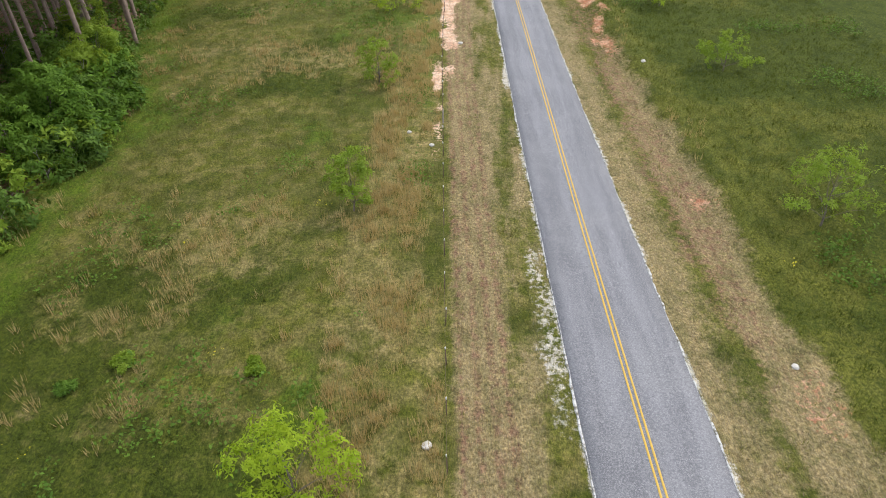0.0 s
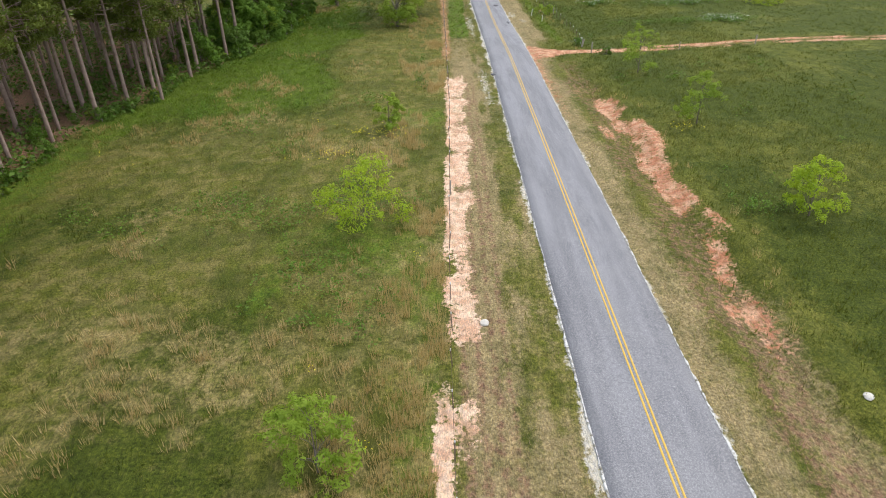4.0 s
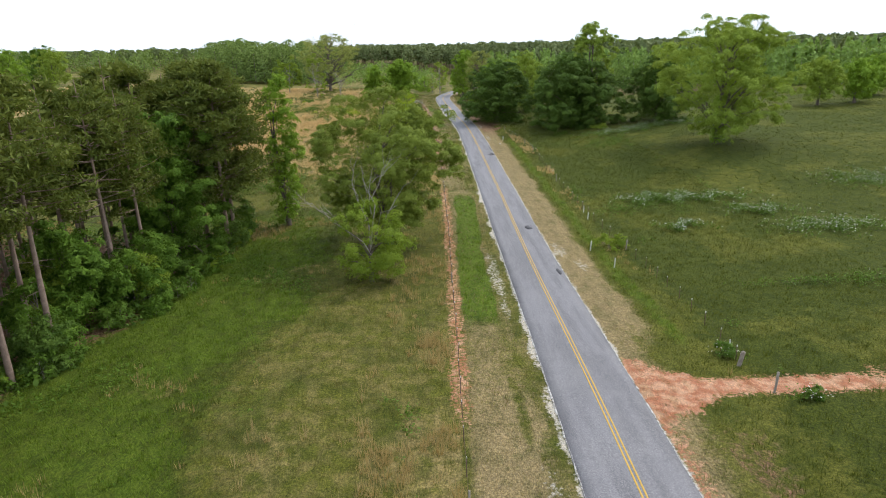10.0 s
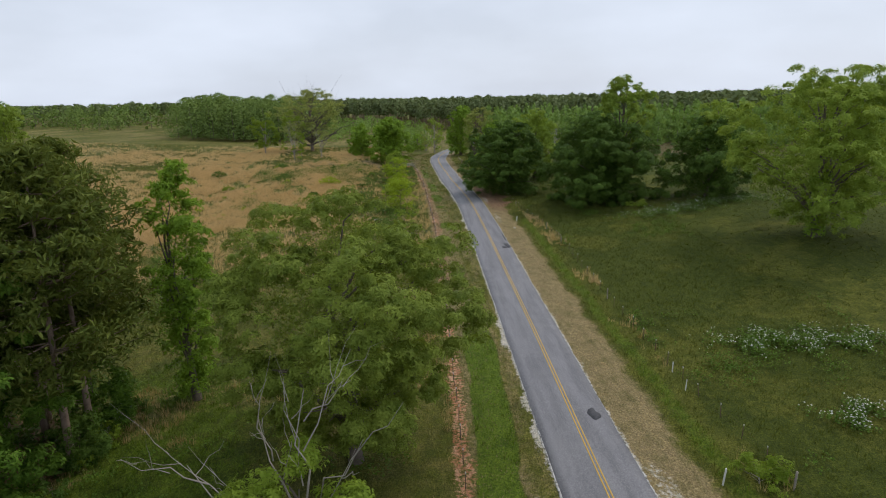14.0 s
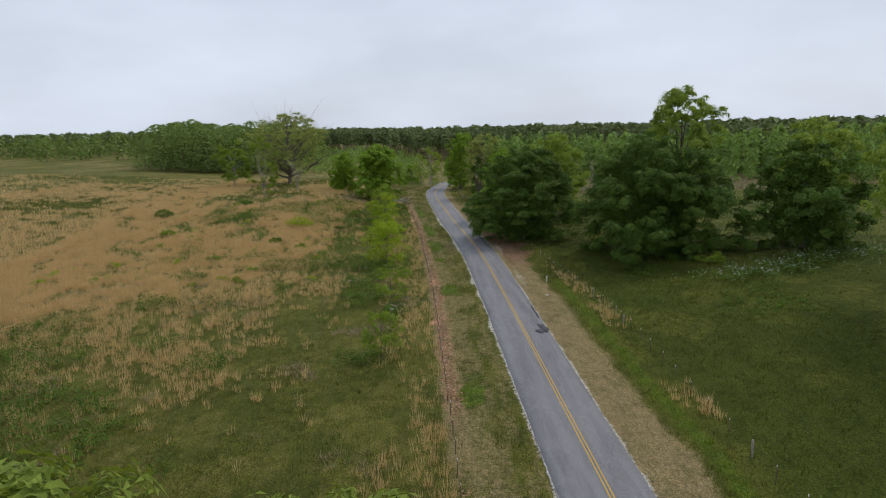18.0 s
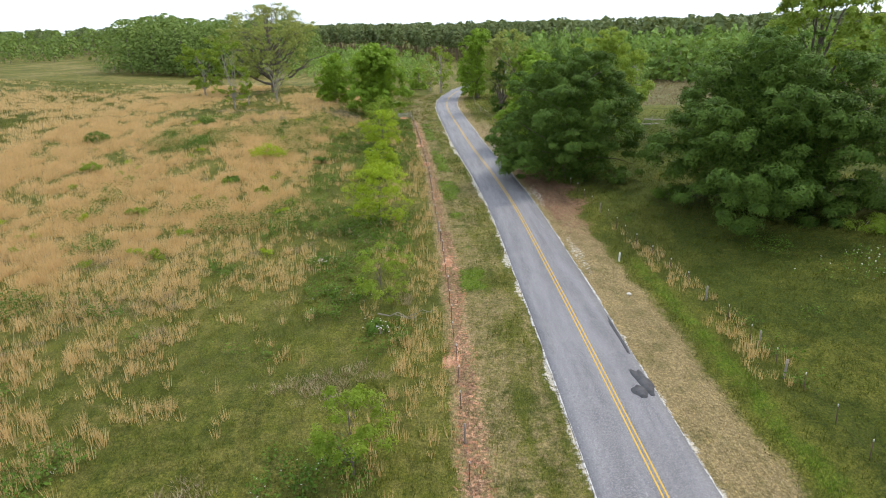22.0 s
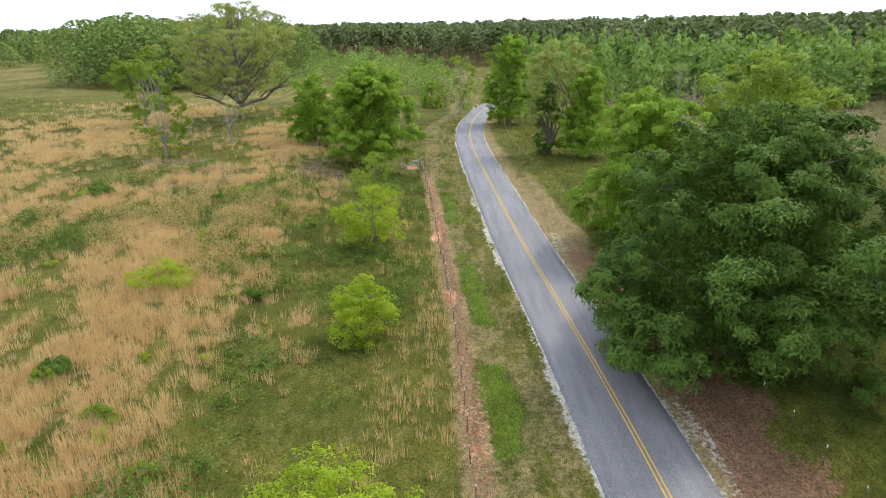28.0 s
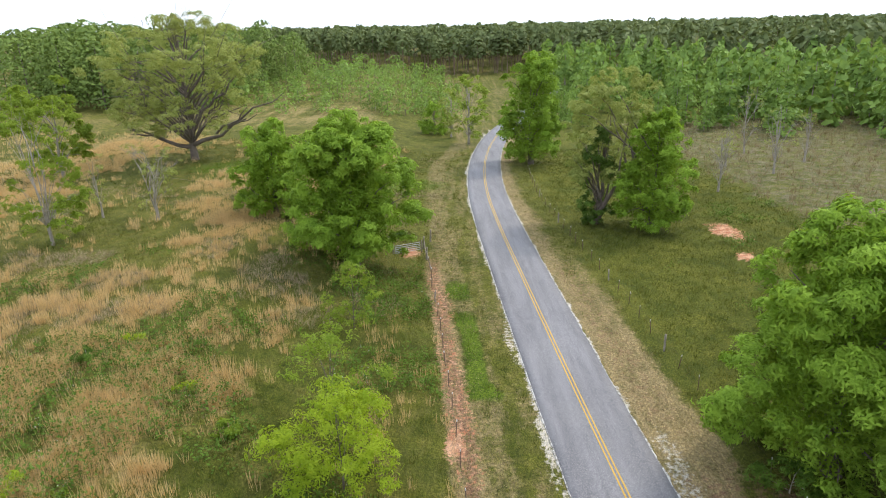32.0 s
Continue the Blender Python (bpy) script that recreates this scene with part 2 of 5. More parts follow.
def land_z(x, y):
    """The land without its small relief."""
    x, y = np.asarray(x, float), np.asarray(y, float)
    z = along(ROAD_Z, y)
    z = z + 3.8 * smooth(0, -24, x) * smooth(270, 345, y)
    z = z - 1.2 * smooth(-8, -40, x) * smooth(60, 100, y) * (1 - smooth(200, 260, y))
    z = z + 3.6 * smooth(24, 65, x) * smooth(185, 230, y) * (1 - 0.6 * smooth(300, 380, y))
    z = z + 1.0 * smooth(24, 60, x) * (1 - smooth(185, 230, y))
    z = z + 4.0 * smooth(-60, -160, x) * smooth(180, 300, y)
    z = z + 4.0 * smooth(70, 250, x)
    return z


def ground_z(x, y):
    """The land with verge, ditch and bumps; flat under the road."""
    x, y = np.asarray(x, float), np.asarray(y, float)
    d = x - road_x(y)
    off = smooth(3.4, 6.0, np.abs(d))
    z = land_z(x, y)
    z = z - 0.45 * np.exp(-((d - 8.4) / 1.5) ** 2) * smooth(10, 40, y) * (1 - smooth(125, 131, y))
    z = z - 0.35 * np.exp(-((d - 7.6) / 1.3) ** 2) * smooth(140, 150, y) * (1 - smooth(300, 330, y))
    z = z + 0.30 * np.exp(-((d - 10.6) / 1.2) ** 2) * smooth(10, 40, y) * (1 - smooth(118, 126, y))
    z = z + off * (0.35 * (vnoise(x, y, 14, 3, 3) - 0.5) + 0.14 * (vnoise(x, y, 1.7, 9, 3) - 0.5))
    return z - 0.02


def gz(x, y):
    return float(ground_z(np.array([x]), np.array([y]))[0])


# ---- mesh helpers ----
def mesh_from(name, verts, faces, mat, smooth_it=False):
    """A mesh from arrays: verts (n, 3), faces (m, k) all with the same number of corners, or a list of such arrays."""
    me = bpy.data.meshes.new(name)
    verts = np.asarray(verts, np.float32)
    lists = faces if isinstance(faces, list) else [faces]
    lists = [np.asarray(f, np.int32) for f in lists if len(f)]
    me.vertices.add(len(verts))
    me.vertices.foreach_set("co", verts.ravel())
    corner = np.concatenate([f.ravel() for f in lists])
    total = np.concatenate([np.full(len(f), f.shape[1], np.int32) for f in lists])
    me.loops.add(len(corner))
    me.loops.foreach_set("vertex_index", corner)
    me.polygons.add(len(total))
    me.polygons.foreach_set("loop_start", np.concatenate([[0], np.cumsum(total)[:-1]]).astype(np.int32))
    if smooth_it:
        me.polygons.foreach_set("use_smooth", np.ones(len(total), bool))
    me.update(calc_edges=True)
    me.materials.append(mat)
    return me


def child(name, me, parent, label=""):
    ob = new(name, me)
    ob.parent = parent
    if label:
        tagged(ob, label)
    return ob


def part(name, bm, mat, parent, label=""):
    me = bpy.data.meshes.new(name)
    bm.to_mesh(me)
    bm.free()
    me.materials.append(mat)
    return child(name, me, parent, label)


def tube(points, radii, sides=6):
    """Verts and quads of a tapered tube along points."""
    pts, radii = np.asarray(points, float), np.asarray(radii, float)
    tang = np.gradient(pts, axis=0)
    tang /= np.linalg.norm(tang, axis=1, keepdims=True) + 1e-9
    ref = np.where(np.abs(tang[:, 2:3]) > 0.9, np.array([[1.0, 0, 0]]), np.array([[0, 0, 1.0]]))
    a = np.cross(tang, ref)
    a /= np.linalg.norm(a, axis=1, keepdims=True) + 1e-9
    b = np.cross(tang, a)
    ang = np.linspace(0, 2 * np.pi, sides, endpoint=False)
    ring = np.cos(ang)[None, :, None] * a[:, None] + np.sin(ang)[None, :, None] * b[:, None]
    v = (pts[:, None] + ring * radii[:, None, None]).reshape(-1, 3)
    k, n = np.arange(sides), len(pts)
    f = [np.stack([i * sides + k, i * sides + (k + 1) % sides, (i + 1) * sides + (k + 1) % sides, (i + 1) * sides + k], 1) for i in range(n - 1)]
    return v, np.concatenate(f)


def joined(pieces):
    """Several (verts, faces) in one."""
    vs, fs, n = [], [], 0
    for v, f in pieces:
        vs.append(v)
        fs.append(f + n)
        n += len(v)
    return np.concatenate(vs), np.concatenate(fs)


def leaves(rng, centers, normals, size, slim=0.55, spread=0.45):
    """One four-cornered, slightly folded leaf spray at each centre."""
    n = len(centers)
    nn = normals + rng.normal(0, spread, (n, 3))
    nn /= np.linalg.norm(nn, axis=1, keepdims=True) + 1e-9
    r = rng.normal(0, 1, (n, 3))
    a = np.cross(nn, r)
    a /= np.linalg.norm(a, axis=1, keepdims=True) + 1e-9
    b = np.cross(nn, a)
    s = (size * rng.uniform(0.6, 1.4, n))[:, None]
    v = np.stack([centers - a * s * 0.5, centers + b * s * slim * 0.5 + a * s * 0.08 + nn * s * 0.06,
                  centers + a * s * 0.5 - nn * s * 0.10, centers - b * s * slim * 0.5 + a * s * 0.08 + nn * s * 0.06], 1).reshape(-1, 3)
    return v, np.arange(4 * n, dtype=np.int32).reshape(-1, 4)


def sprays(rng, centers, normals, size, spread=0.4):
    """One spray of three slim leaves at each centre, joined at the stalk."""
    n = len(centers)
    nn = normals + rng.normal(0, spread, (n, 3))
    nn /= np.linalg.norm(nn, axis=1, keepdims=True) + 1e-9
    a = np.cross(nn, rng.normal(0, 1, (n, 3)))
    a /= np.linalg.norm(a, axis=1, keepdims=True) + 1e-9
    b = np.cross(nn, a)
    s = (size * rng.uniform(0.6, 1.35, n))[:, None]
    v = [centers]
    for k in range(3):
        t = 2.094 * k + rng.normal(0, 0.3, n)[:, None]
        along_it, side = np.cos(t) * a + np.sin(t) * b, -np.sin(t) * a + np.cos(t) * b
        v.append(centers + along_it * s * 0.42 + side * s * 0.24 + nn * s * 0.05)
        v.append(centers + along_it * s * 0.85 - side * s * 0.06 - nn * s * 0.10)
    v = np.stack(v, 1).reshape(-1, 3)
    o = np.arange(n, dtype=np.int32)[:, None] * 7
    return v, np.concatenate([o + np.array([0, 1 + 2 * k, 2 + 2 * k]) for k in range(3)]).astype(np.int32)


# ---- crown outlines: height share 0..1 -> radius share ----
def dome(u):
    return np.sqrt(np.clip(1 - (np.abs(u - 0.33) / np.where(u > 0.33, 0.67, 0.6)) ** 2.2, 0, 1))


def broad(u):
    return np.sqrt(np.clip(1 - (np.abs(u - 0.55) / np.where(u > 0.55, 0.46, 0.62)) ** 2, 0, 1))


def column(u):
    return np.clip(0.6 + 0.08 * np.sin(u * 9) + 0.35 * np.sin(np.pi * u), 0, 1) * np.where(u > 0.85, (1.0 - u) / 0.15 * 0.7 + 0.3, 1)


def vase(u):
    return np.clip(0.35 + 0.75 * np.sin(np.pi * np.clip(u * 0.8 + 0.05, 0, 1)), 0, 1) * np.where(u > 0.85, 0.8, 1)


def tree_parts(seed, h, w, base, outline, puffs, count, size, puff_size=0.13, trunk_r=0.3, forks=1, limbs=16, lift=0.0, slim=0.6,
               spread=0.30, offset=(0.0, 0.0), bare=0, filled=0.45, heart=0.0):
    """Trunk with limbs, and crown, of a broad-leaved tree; arrays round the foot of the trunk."""
    rng = np.random.default_rng(seed)
    count, size, puffs = int(count * 1.15), size * (1.12 if h > 9 else 0.95), max(8, int(puffs * (0.8 if h > 9 else 1.2)))
    zb = h * base
    u = rng.beta(1.05, 1.1, puffs)
    ang = rng.uniform(0, 2 * np.pi, puffs)
    lobes = 1 + 0.16 * np.sin(3 * ang + seed) + 0.12 * np.sin(5 * ang + 2.1 * seed)
    rad = w / 2 * outline(u) * lobes * np.sqrt(rng.uniform(filled, 1, puffs)) * 0.9
    c = np.stack([rad * np.cos(ang) + offset[0] * u, rad * np.sin(ang) + offset[1] * u, zb + u * (h - zb) * 0.95], 1)
    pr = w * puff_size * rng.uniform(0.5, 1.5, puffs) * (0.75 + 0.25 * outline(u))
    share = pr**2 / (pr**2).sum()
    which = rng.choice(puffs, count, p=share)
    knots = 6                                                # small clumps on the upper, outer side of each bough
    away = c / (np.linalg.norm(c - [0, 0, zb + 0.4 * (h - zb)], axis=1, keepdims=True) + 1e-6)
    kd = rng.normal(0, 1, (puffs, knots, 3)) + 0.25 * away[:, None, :] * [1, 1, 0] + [0, 0, 0.35]
    kd /= np.linalg.norm(kd, axis=2, keepdims=True)
    kc = c[:, None, :] + kd * (pr * 0.85)[:, None, None] * [1, 1, 0.75]
    kr = pr[:, None] * rng.uniform(0.26, 0.48, (puffs, knots)) * (1.0 if h > 9 else 1.3)
    sub = rng.integers(0, knots, count)
    d = rng.normal(0, 1, (count, 3))
    d /= np.linalg.norm(d, axis=1, keepdims=True)
    d[:, 2] = np.where((d[:, 2] < -0.1) & (rng.random(count) < 0.82), -d[:, 2], d[:, 2])
    r = kr[which, sub] * rng.uniform(0.35, 1.0, count) ** 0.5
    r = r * (1 + 0.4 * (rng.random(count) < 0.04))
    p = kc[which, sub] + d * r[:, None] * np.array([1, 1, 0.72])
    p[:, 2] = np.maximum(p[:, 2], 0.15 + 0.3 * rng.random(count))
    out = d + 0.5 * kd[which, sub] + np.array([0, 0, 0.35])
    crown = sprays(rng, p, out, size, spread)
    if heart:
        n = int(count * heart)
        hu = rng.beta(1.3, 1.3, n)
        hr, ha = w / 2 * outline(hu) * np.sqrt(rng.uniform(0, 0.34, n)), rng.uniform(0, 2 * np.pi, n)
        q = np.stack([hr * np.cos(ha) + offset[0] * hu, hr * np.sin(ha) + offset[1] * hu, np.maximum(0.4, zb + hu * (h - zb) * 0.9)], 1)
        crown = joined([crown, sprays(rng, q, rng.normal(0, 1, (n, 3)), size * 1.2, 0.3)])
    top = h * (0.80 if forks == 1 else 0.55)
    pieces, branches = [], []
    bend = rng.normal(0, 0.02 * h, (5, 2)).cumsum(0) * 0.4
    steps = np.linspace(0, 1, 6)
    for k in range(forks):
        lean = np.array([rng.normal(0, 0.10), rng.normal(0, 0.10)]) * (h if forks > 1 else 0.25 * h)
        pts = np.stack([np.r_[0, bend[:, 0]] + lean[0] * steps**1.6 + offset[0] * 0.6 * steps,
                        np.r_[0, bend[:, 1]] + lean[1] * steps**1.6 + offset[1] * 0.6 * steps, top * steps - 0.25 * (steps == 0)], 1)
        pieces.append(tube(pts, trunk_r * (1.25 - 1.12 * steps**0.8) * np.where(steps == 0, 1.35, 1), 8))
        for i in rng.choice(puffs, min(puffs, limbs // forks), replace=False):
            s = np.clip((c[i, 2] / h - 0.22 - 0.2 * rng.random()), 0.12, 0.95) * h / top
            at = np.array([np.interp(min(s, 1), steps, pts[:, n]) for n in range(3)])
            q = np.linspace(0, 1, 5)[:, None]
            mid = at * (1 - q) + c[i] * q + np.array([0, 0, 1]) * (np.sin(np.pi * q) * (0.05 + lift) * h) + rng.normal(0, 0.012 * h, (5, 3)) * np.sin(np.pi * q)
            bough = [tube(mid, trunk_r * 0.36 * (1.15 - np.linspace(0, 1, 5)), 5)]
            branches.append(bough)
            for _ in range(bare):
                e = c[i] + rng.normal(0, 1, 3) * pr[i] * 1.2 + np.array([0, 0, pr[i] * 0.8])
                k0 = mid[3]
                bough.append(tube(np.stack([k0, (k0 + e) / 2 + rng.normal(0, 0.1, 3), e]), trunk_r * np.array([0.12, 0.08, 0.02]), 4))
    return joined(pieces), [joined(b) for b in branches], crown


def leafy_tree(name, label, x, y, leaf, bark=None, category="tree", group="", turn=0.0, lean=(0, 0), split=True, **shape):
    """A broad-leaved tree standing on the ground: trunk with limbs, and crown."""
    trunk, branches, crown = tree_parts(**shape)
    if not split:
        trunk, branches = joined([trunk] + branches), []
    top = new(name)
    tagged(top, label, category, group)
    child("trunk", mesh_from("trunk", *trunk, bark or M_BARK, True), top)
    for b in branches:
        child("limb", mesh_from("limb", *b, bark or M_BARK, True), top)
    child("crown", mesh_from("crown", *crown, leaf), top)
    top.matrix_basis = pose(x, y, gz(x, y), lean[0], lean[1], turn)
    return top


# ---- ground: one sheet to the horizon ----
def masks(x, y):
    """What covers the ground: shares from 0 to 1."""
    d, fx = x - road_x(y), fence_x(y)
    f = x - fx
    n1, n2, n3 = vnoise(x, y, 9, 21), vnoise(x, y, 3.2, 31), vnoise(x, y, 1.1, 41)
    strip = vnoise(x * 3, y * 0.5, 2.2, 51)
    left, right = d < -HALF, d > HALF
    verge_l = smooth(-0.2, 0.5, f) * left
    # bare sandy clay along the fence, and red clay in the right-hand cut
    wave = 0.55 * (n2 - 0.5) + 0.5 * (n3 - 0.5)
    sand = smooth(58, 64, y) * (1 - smooth(120, 126, y)) * smooth(-0.7, -0.1, f + wave) * (1 - smooth(1.0 + 0.5 * smooth(80, 88, y), 1.7 + 0.5 * smooth(80, 88, y), f + 2.2 * wave)) * smooth(0.30, 0.44, vnoise(x * 0.35, y, 2.2, 61)) * 0.95
    sand = np.maximum(sand, 0.9 * smooth(40, 56, y) * (1 - smooth(62, 66, y)) * smooth(-1.2, -0.6, f + wave) * (1 - smooth(-0.2, 0.2, f + wave)) * (n2 > 0.5))
    c_mid = 9.2 + 0.55 * np.sin(y * 0.33)
    clay = smooth(64, 70, y) * (1 - smooth(111, 115, y)) * (1 - smooth(0.5 + 0.4 * smooth(93, 97, y), 1.3 + 0.5 * smooth(93, 97, y), np.abs(d - c_mid - 0.3 + 0.5 * smooth(92, 86, y)) + 1.9 * (n2 - 0.5))) * smooth(0.22, 0.42, vnoise(x, y, 3, 71) - 0.13 * smooth(88, 82, y)) * 0.8
    clay = np.maximum(clay, 0.60 * smooth(84, 90, y) * (1 - smooth(120, 128, y)) * (1 - smooth(0.3, 0.9, np.abs(d - 6.9) + 1.6 * (n3 - 0.5))) * smooth(0.52, 0.62, vnoise(x, y, 5, 72)))
    clay = np.maximum(clay, (1 - smooth(0.6, 1.5, np.hypot((x - 18.3) / 0.9, (y - 37.8) / 0.9) + 1.5 * (n3 - 0.5))) * 0.9)
    clay = np.maximum(clay, (1 - smooth(0.5, 1.5, np.hypot((x - 18.2), (y - 19.6) / 2.0) + 1.6 * (n3 - 0.5))) * 0.35)
    clay = np.maximum(clay, 0.34 * smooth(205, 225, y) * (1 - smooth(352, 360, y)) * (1 - smooth(0.6, 1.4, np.abs(f - 0.45) + 1.0 * (n2 - 0.5))) * (0.55 + 0.45 * smooth(0.38, 0.55, vnoise(x * 0.4, y, 5, 75))))
    clay = np.maximum(clay, 0.55 * smooth(128, 136, y) * (1 - smooth(203, 212, y)) * (1 - smooth(0.4, 0.9, np.abs(f - 0.05) + 1.0 * (n3 - 0.5))))
    for bx, by, br in ((112.0, 232.0, 5.0), (112.0, 205.0, 6.0), (-4.6, 357, 1.0), (0.6, 305.0, 0.8), (2.0, 242.2, 0.6), (2.3, 261, 0.7), (-0.6, 321.4, 0.8), (34.5, 362.0, 2.0), (32.8, 353.0, 1.0)):
        clay = np.maximum(clay, 1 - smooth(0.5, 1.3, np.hypot(x - bx, (y - by) / 1.6) / br + 1.1 * (n3 - 0.5) + 0.8 * (n2 - 0.5)))
    clay = np.maximum(clay, 0.5 * right * smooth(92, 122, y) * (1 - smooth(131, 137, y)) * (1 - smooth(3.5, 4.9, d + 1.2 * (n2 - 0.5))))
    # drive to the east
    mid = 135.6 + 0.9 * smooth(24, 40, x) - 0.3 * smooth(40, 60, x) + 2.0 * smooth(70, 140, x)
    wide = 1.35 + 3.6 * (1 - smooth(14.0, 20.5, x))
    drive = right * (1 - smooth(0.75, 1.1, np.abs(y - mid) / wide + 0.5 * (n3 - 0.5))) * (1 - smooth(150, 200, x))
    drive = drive * (1 - 0.75 * smooth(25, 30, x) * (1 - smooth(0.12, 0.32, np.abs(np.abs(y - mid) / wide - 0.0) + 0.3 * (n3 - 0.5))))
    # mown verges
    mown = verge_l * smooth(-0.4, 1.2, f + 1.2 * (n3 - 0.5)) * smooth(0.3, 0.8, 0.35 * n1 + 0.75 * strip + 0.3 * (1 - smooth(2.4, 4.2, f))) * (1 - 0.45 * smooth(125, 145, y))
    mown = np.maximum(mown, right * (1 - smooth(4.2, 6.6, d + 2.0 * (n2 - 0.5))) * 0.85)
    mown = np.maximum(mown, right * smooth(140, 150, y) * (1 - smooth(330, 370, y)) * (1 - smooth(6.5, 8.2, d + 1.6 * (n2 - 0.5))))
    mown = np.maximum(mown, right * (1 - smooth(128, 134, y)) * (1 - smooth(0.8, 2.4, np.abs(d - 8.2) + 1.8 * (n2 - 0.5))) * 0.9 * (1 - 0.8 * smooth(50, 85, y)))
    mown = np.maximum(mown, 0.8 * smooth(200, 215, y) * (1 - smooth(352, 360, y)) * (1 - smooth(0.7, 1.5, np.abs(f - 0.5) + 0.8 * (n3 - 0.5))))
    mown = mown * (1 - 0.65 * left * smooth(-5.0, -4.3, d + 0.8 * (n2 - 0.5)) * smooth(0.3, 0.55, vnoise(x * 0.5, y, 6, 85)) * (1 - smooth(150, 200, y)))
    # lush green
    lush = smooth(100, 116, y) * (1 - smooth(186, 200, y)) * smooth(-9, -17, x + 8 * (n1 - 0.5)) * 0.9
    lush = np.maximum(lush, smooth(146, 152, y) * (1 - smooth(196, 204, y)) * (1 - smooth(1.3, 1.8, np.abs(f - 2.4 - 0.6 * smooth(170, 190, y)) + 0.7 * (n2 - 0.5))) * smooth(0.25, 0.4, vnoise(x * 0.3, y, 5, 83) + 0.4 * smooth(160, 168, y)))
    lush = np.maximum(lush, smooth(200, 206, y) * (1 - smooth(350, 362, y)) * 0.7 * (1 - smooth(0.8, 1.6, np.abs(f - 2.4) + 2.2 * (n2 - 0.5))) * smooth(0.5, 0.62, vnoise(x * 0.3, y, 4.5, 81)))
    lush = np.maximum(lush, 0.85 * smooth(20, 25, x + 3 * (n2 - 0.5)) * (1 - 0.4 * smooth(110, 160, x)) * (1 - smooth(330, 350, y)) * smooth(0.1, 0.4, n1) * (1 - 0.6 * smooth(0.52, 0.66, vnoise(x, y, 12, 97))))
    lush = np.maximum(lush, 0.8 * smooth(-4, -12, x) * smooth(0.55, 0.7, vnoise(x, y, 16, 91)) * (1 - smooth(190, 205, y)))
    lush = np.maximum(lush, 0.75 * smooth(-62, -75, x) * (1 - smooth(0.5, 1.0, np.abs(y - 350 + 0.05 * x) / 22)))
    lush = np.maximum(lush, 0.35 * smooth(-5, -9, x) * smooth(205, 220, y) * smooth(0.5, 0.64, vnoise(x, y, 13, 95)) * (1 - smooth(420, 480, y)))
    vivid = smooth(100, 116, y) * (1 - smooth(186, 200, y)) * smooth(-7, -19, x + 14 * (n1 - 0.5) + 5 * (n2 - 0.5)) * 0.62
    vivid = np.maximum(vivid, smooth(146, 152, y) * (1 - smooth(196, 204, y)) * (1 - smooth(1.3, 1.8, np.abs(f - 2.4 - 0.6 * smooth(170, 190, y)) + 0.7 * (n2 - 0.5))) * smooth(0.25, 0.4, vnoise(x * 0.3, y, 5, 83) + 0.4 * smooth(160, 168, y)))
    vivid = np.maximum(vivid, smooth(200, 206, y) * (1 - smooth(350, 362, y)) * (1 - smooth(0.5, 1.4, np.abs(f - 2.4) + 2.2 * (n2 - 0.5) + 0.8 * (n3 - 0.5))) * smooth(0.55, 0.66, vnoise(x * 0.3, y, 4.5, 81)))
    vivid = np.maximum(vivid, 0.6 * right * smooth(1.2, 0.2, np.abs(d - 9.0 + 0.8 * (n2 - 0.5))) * smooth(140, 146, y) * (1 - smooth(258, 264, y)))
    vivid = np.maximum(vivid, 0.8 * (1 - smooth(0.7, 1.15, np.hypot((x + 22) / 24, (y - 392) / 11) + 0.5 * (n1 - 0.5))))
    wood = x - along(WOOD_X, y)
    vivid = np.maximum(vivid, 0.75 * smooth(-7, -14, x + 6 * (n2 - 0.5)) * smooth(7.5, 2.0, wood + 5 * (n1 - 0.5) + 2 * (n2 - 0.5)) * (1 - smooth(186, 200, y)))
    vivid = np.maximum(vivid, 0.6 * (f < -0.6) * smooth(7.5, 5.0, np.abs(f + 6.0) + 4 * (n2 - 0.5)) * smooth(0.5, 0.66, vnoise(x, y * 0.6, 7, 99)) * (1 - smooth(120, 140, y)))
    # dry standing grass
    dry = smooth(196, 212, y + 0.5 * x) * (1 - smooth(465, 520, y)) * smooth(-7, -14, x + 6 * (n1 - 0.5)) * smooth(0.37, 0.56, -0.08 * smooth(284, 300, y) - 0.04 * smooth(326, 334, y) * (1 - smooth(346, 356, y)) - 0.05 * smooth(-24, -14, x) + 0.42 * vnoise(x, y, 22, 101) + 0.22 * n2 + 0.36 * n3 + 0.13 * smooth(-14, -26, x) * smooth(225, 245, y) * (1 - smooth(312, 330, y)) + 0.08 * smooth(-50, -60, x))
    dry = dry * (1 - 0.65 * smooth(-66, -90, x + 14 * (n1 - 0.5)) * smooth(385, 402, y + 12 * (n1 - 0.5)) * (1 - smooth(470, 500, y)))
    dry = dry * (0.27 + 0.73 * np.maximum(smooth(-5, 5, y - 248 - 1.2 * (x + 42) + 8 * (n1 - 0.5)), 0.85 * smooth(290, 300, y)))
    stand = smooth(0.36, 0.50, vnoise(x, y * 0.7, 2.4, 131, 3))
    dry = dry * (0.12 + 0.95 * stand)
    dry = np.maximum(dry, 0.5 * (x < -3) * (1 - smooth(185, 200, y)) * smooth(0.5, 0.7, 0.6 * vnoise(x, y, 11, 105) + 0.4 * n2))
    dry = np.maximum(dry, 0.52 * (f < -0.2) * (1 - smooth(2.6, 5.0, np.abs(f + 2.8))) * smooth(0.36, 0.58, vnoise(x, y * 0.4, 3.2, 107)) * (1 - 0.75 * smooth(140, 150, y)) * (1 - smooth(330, 345, y)))
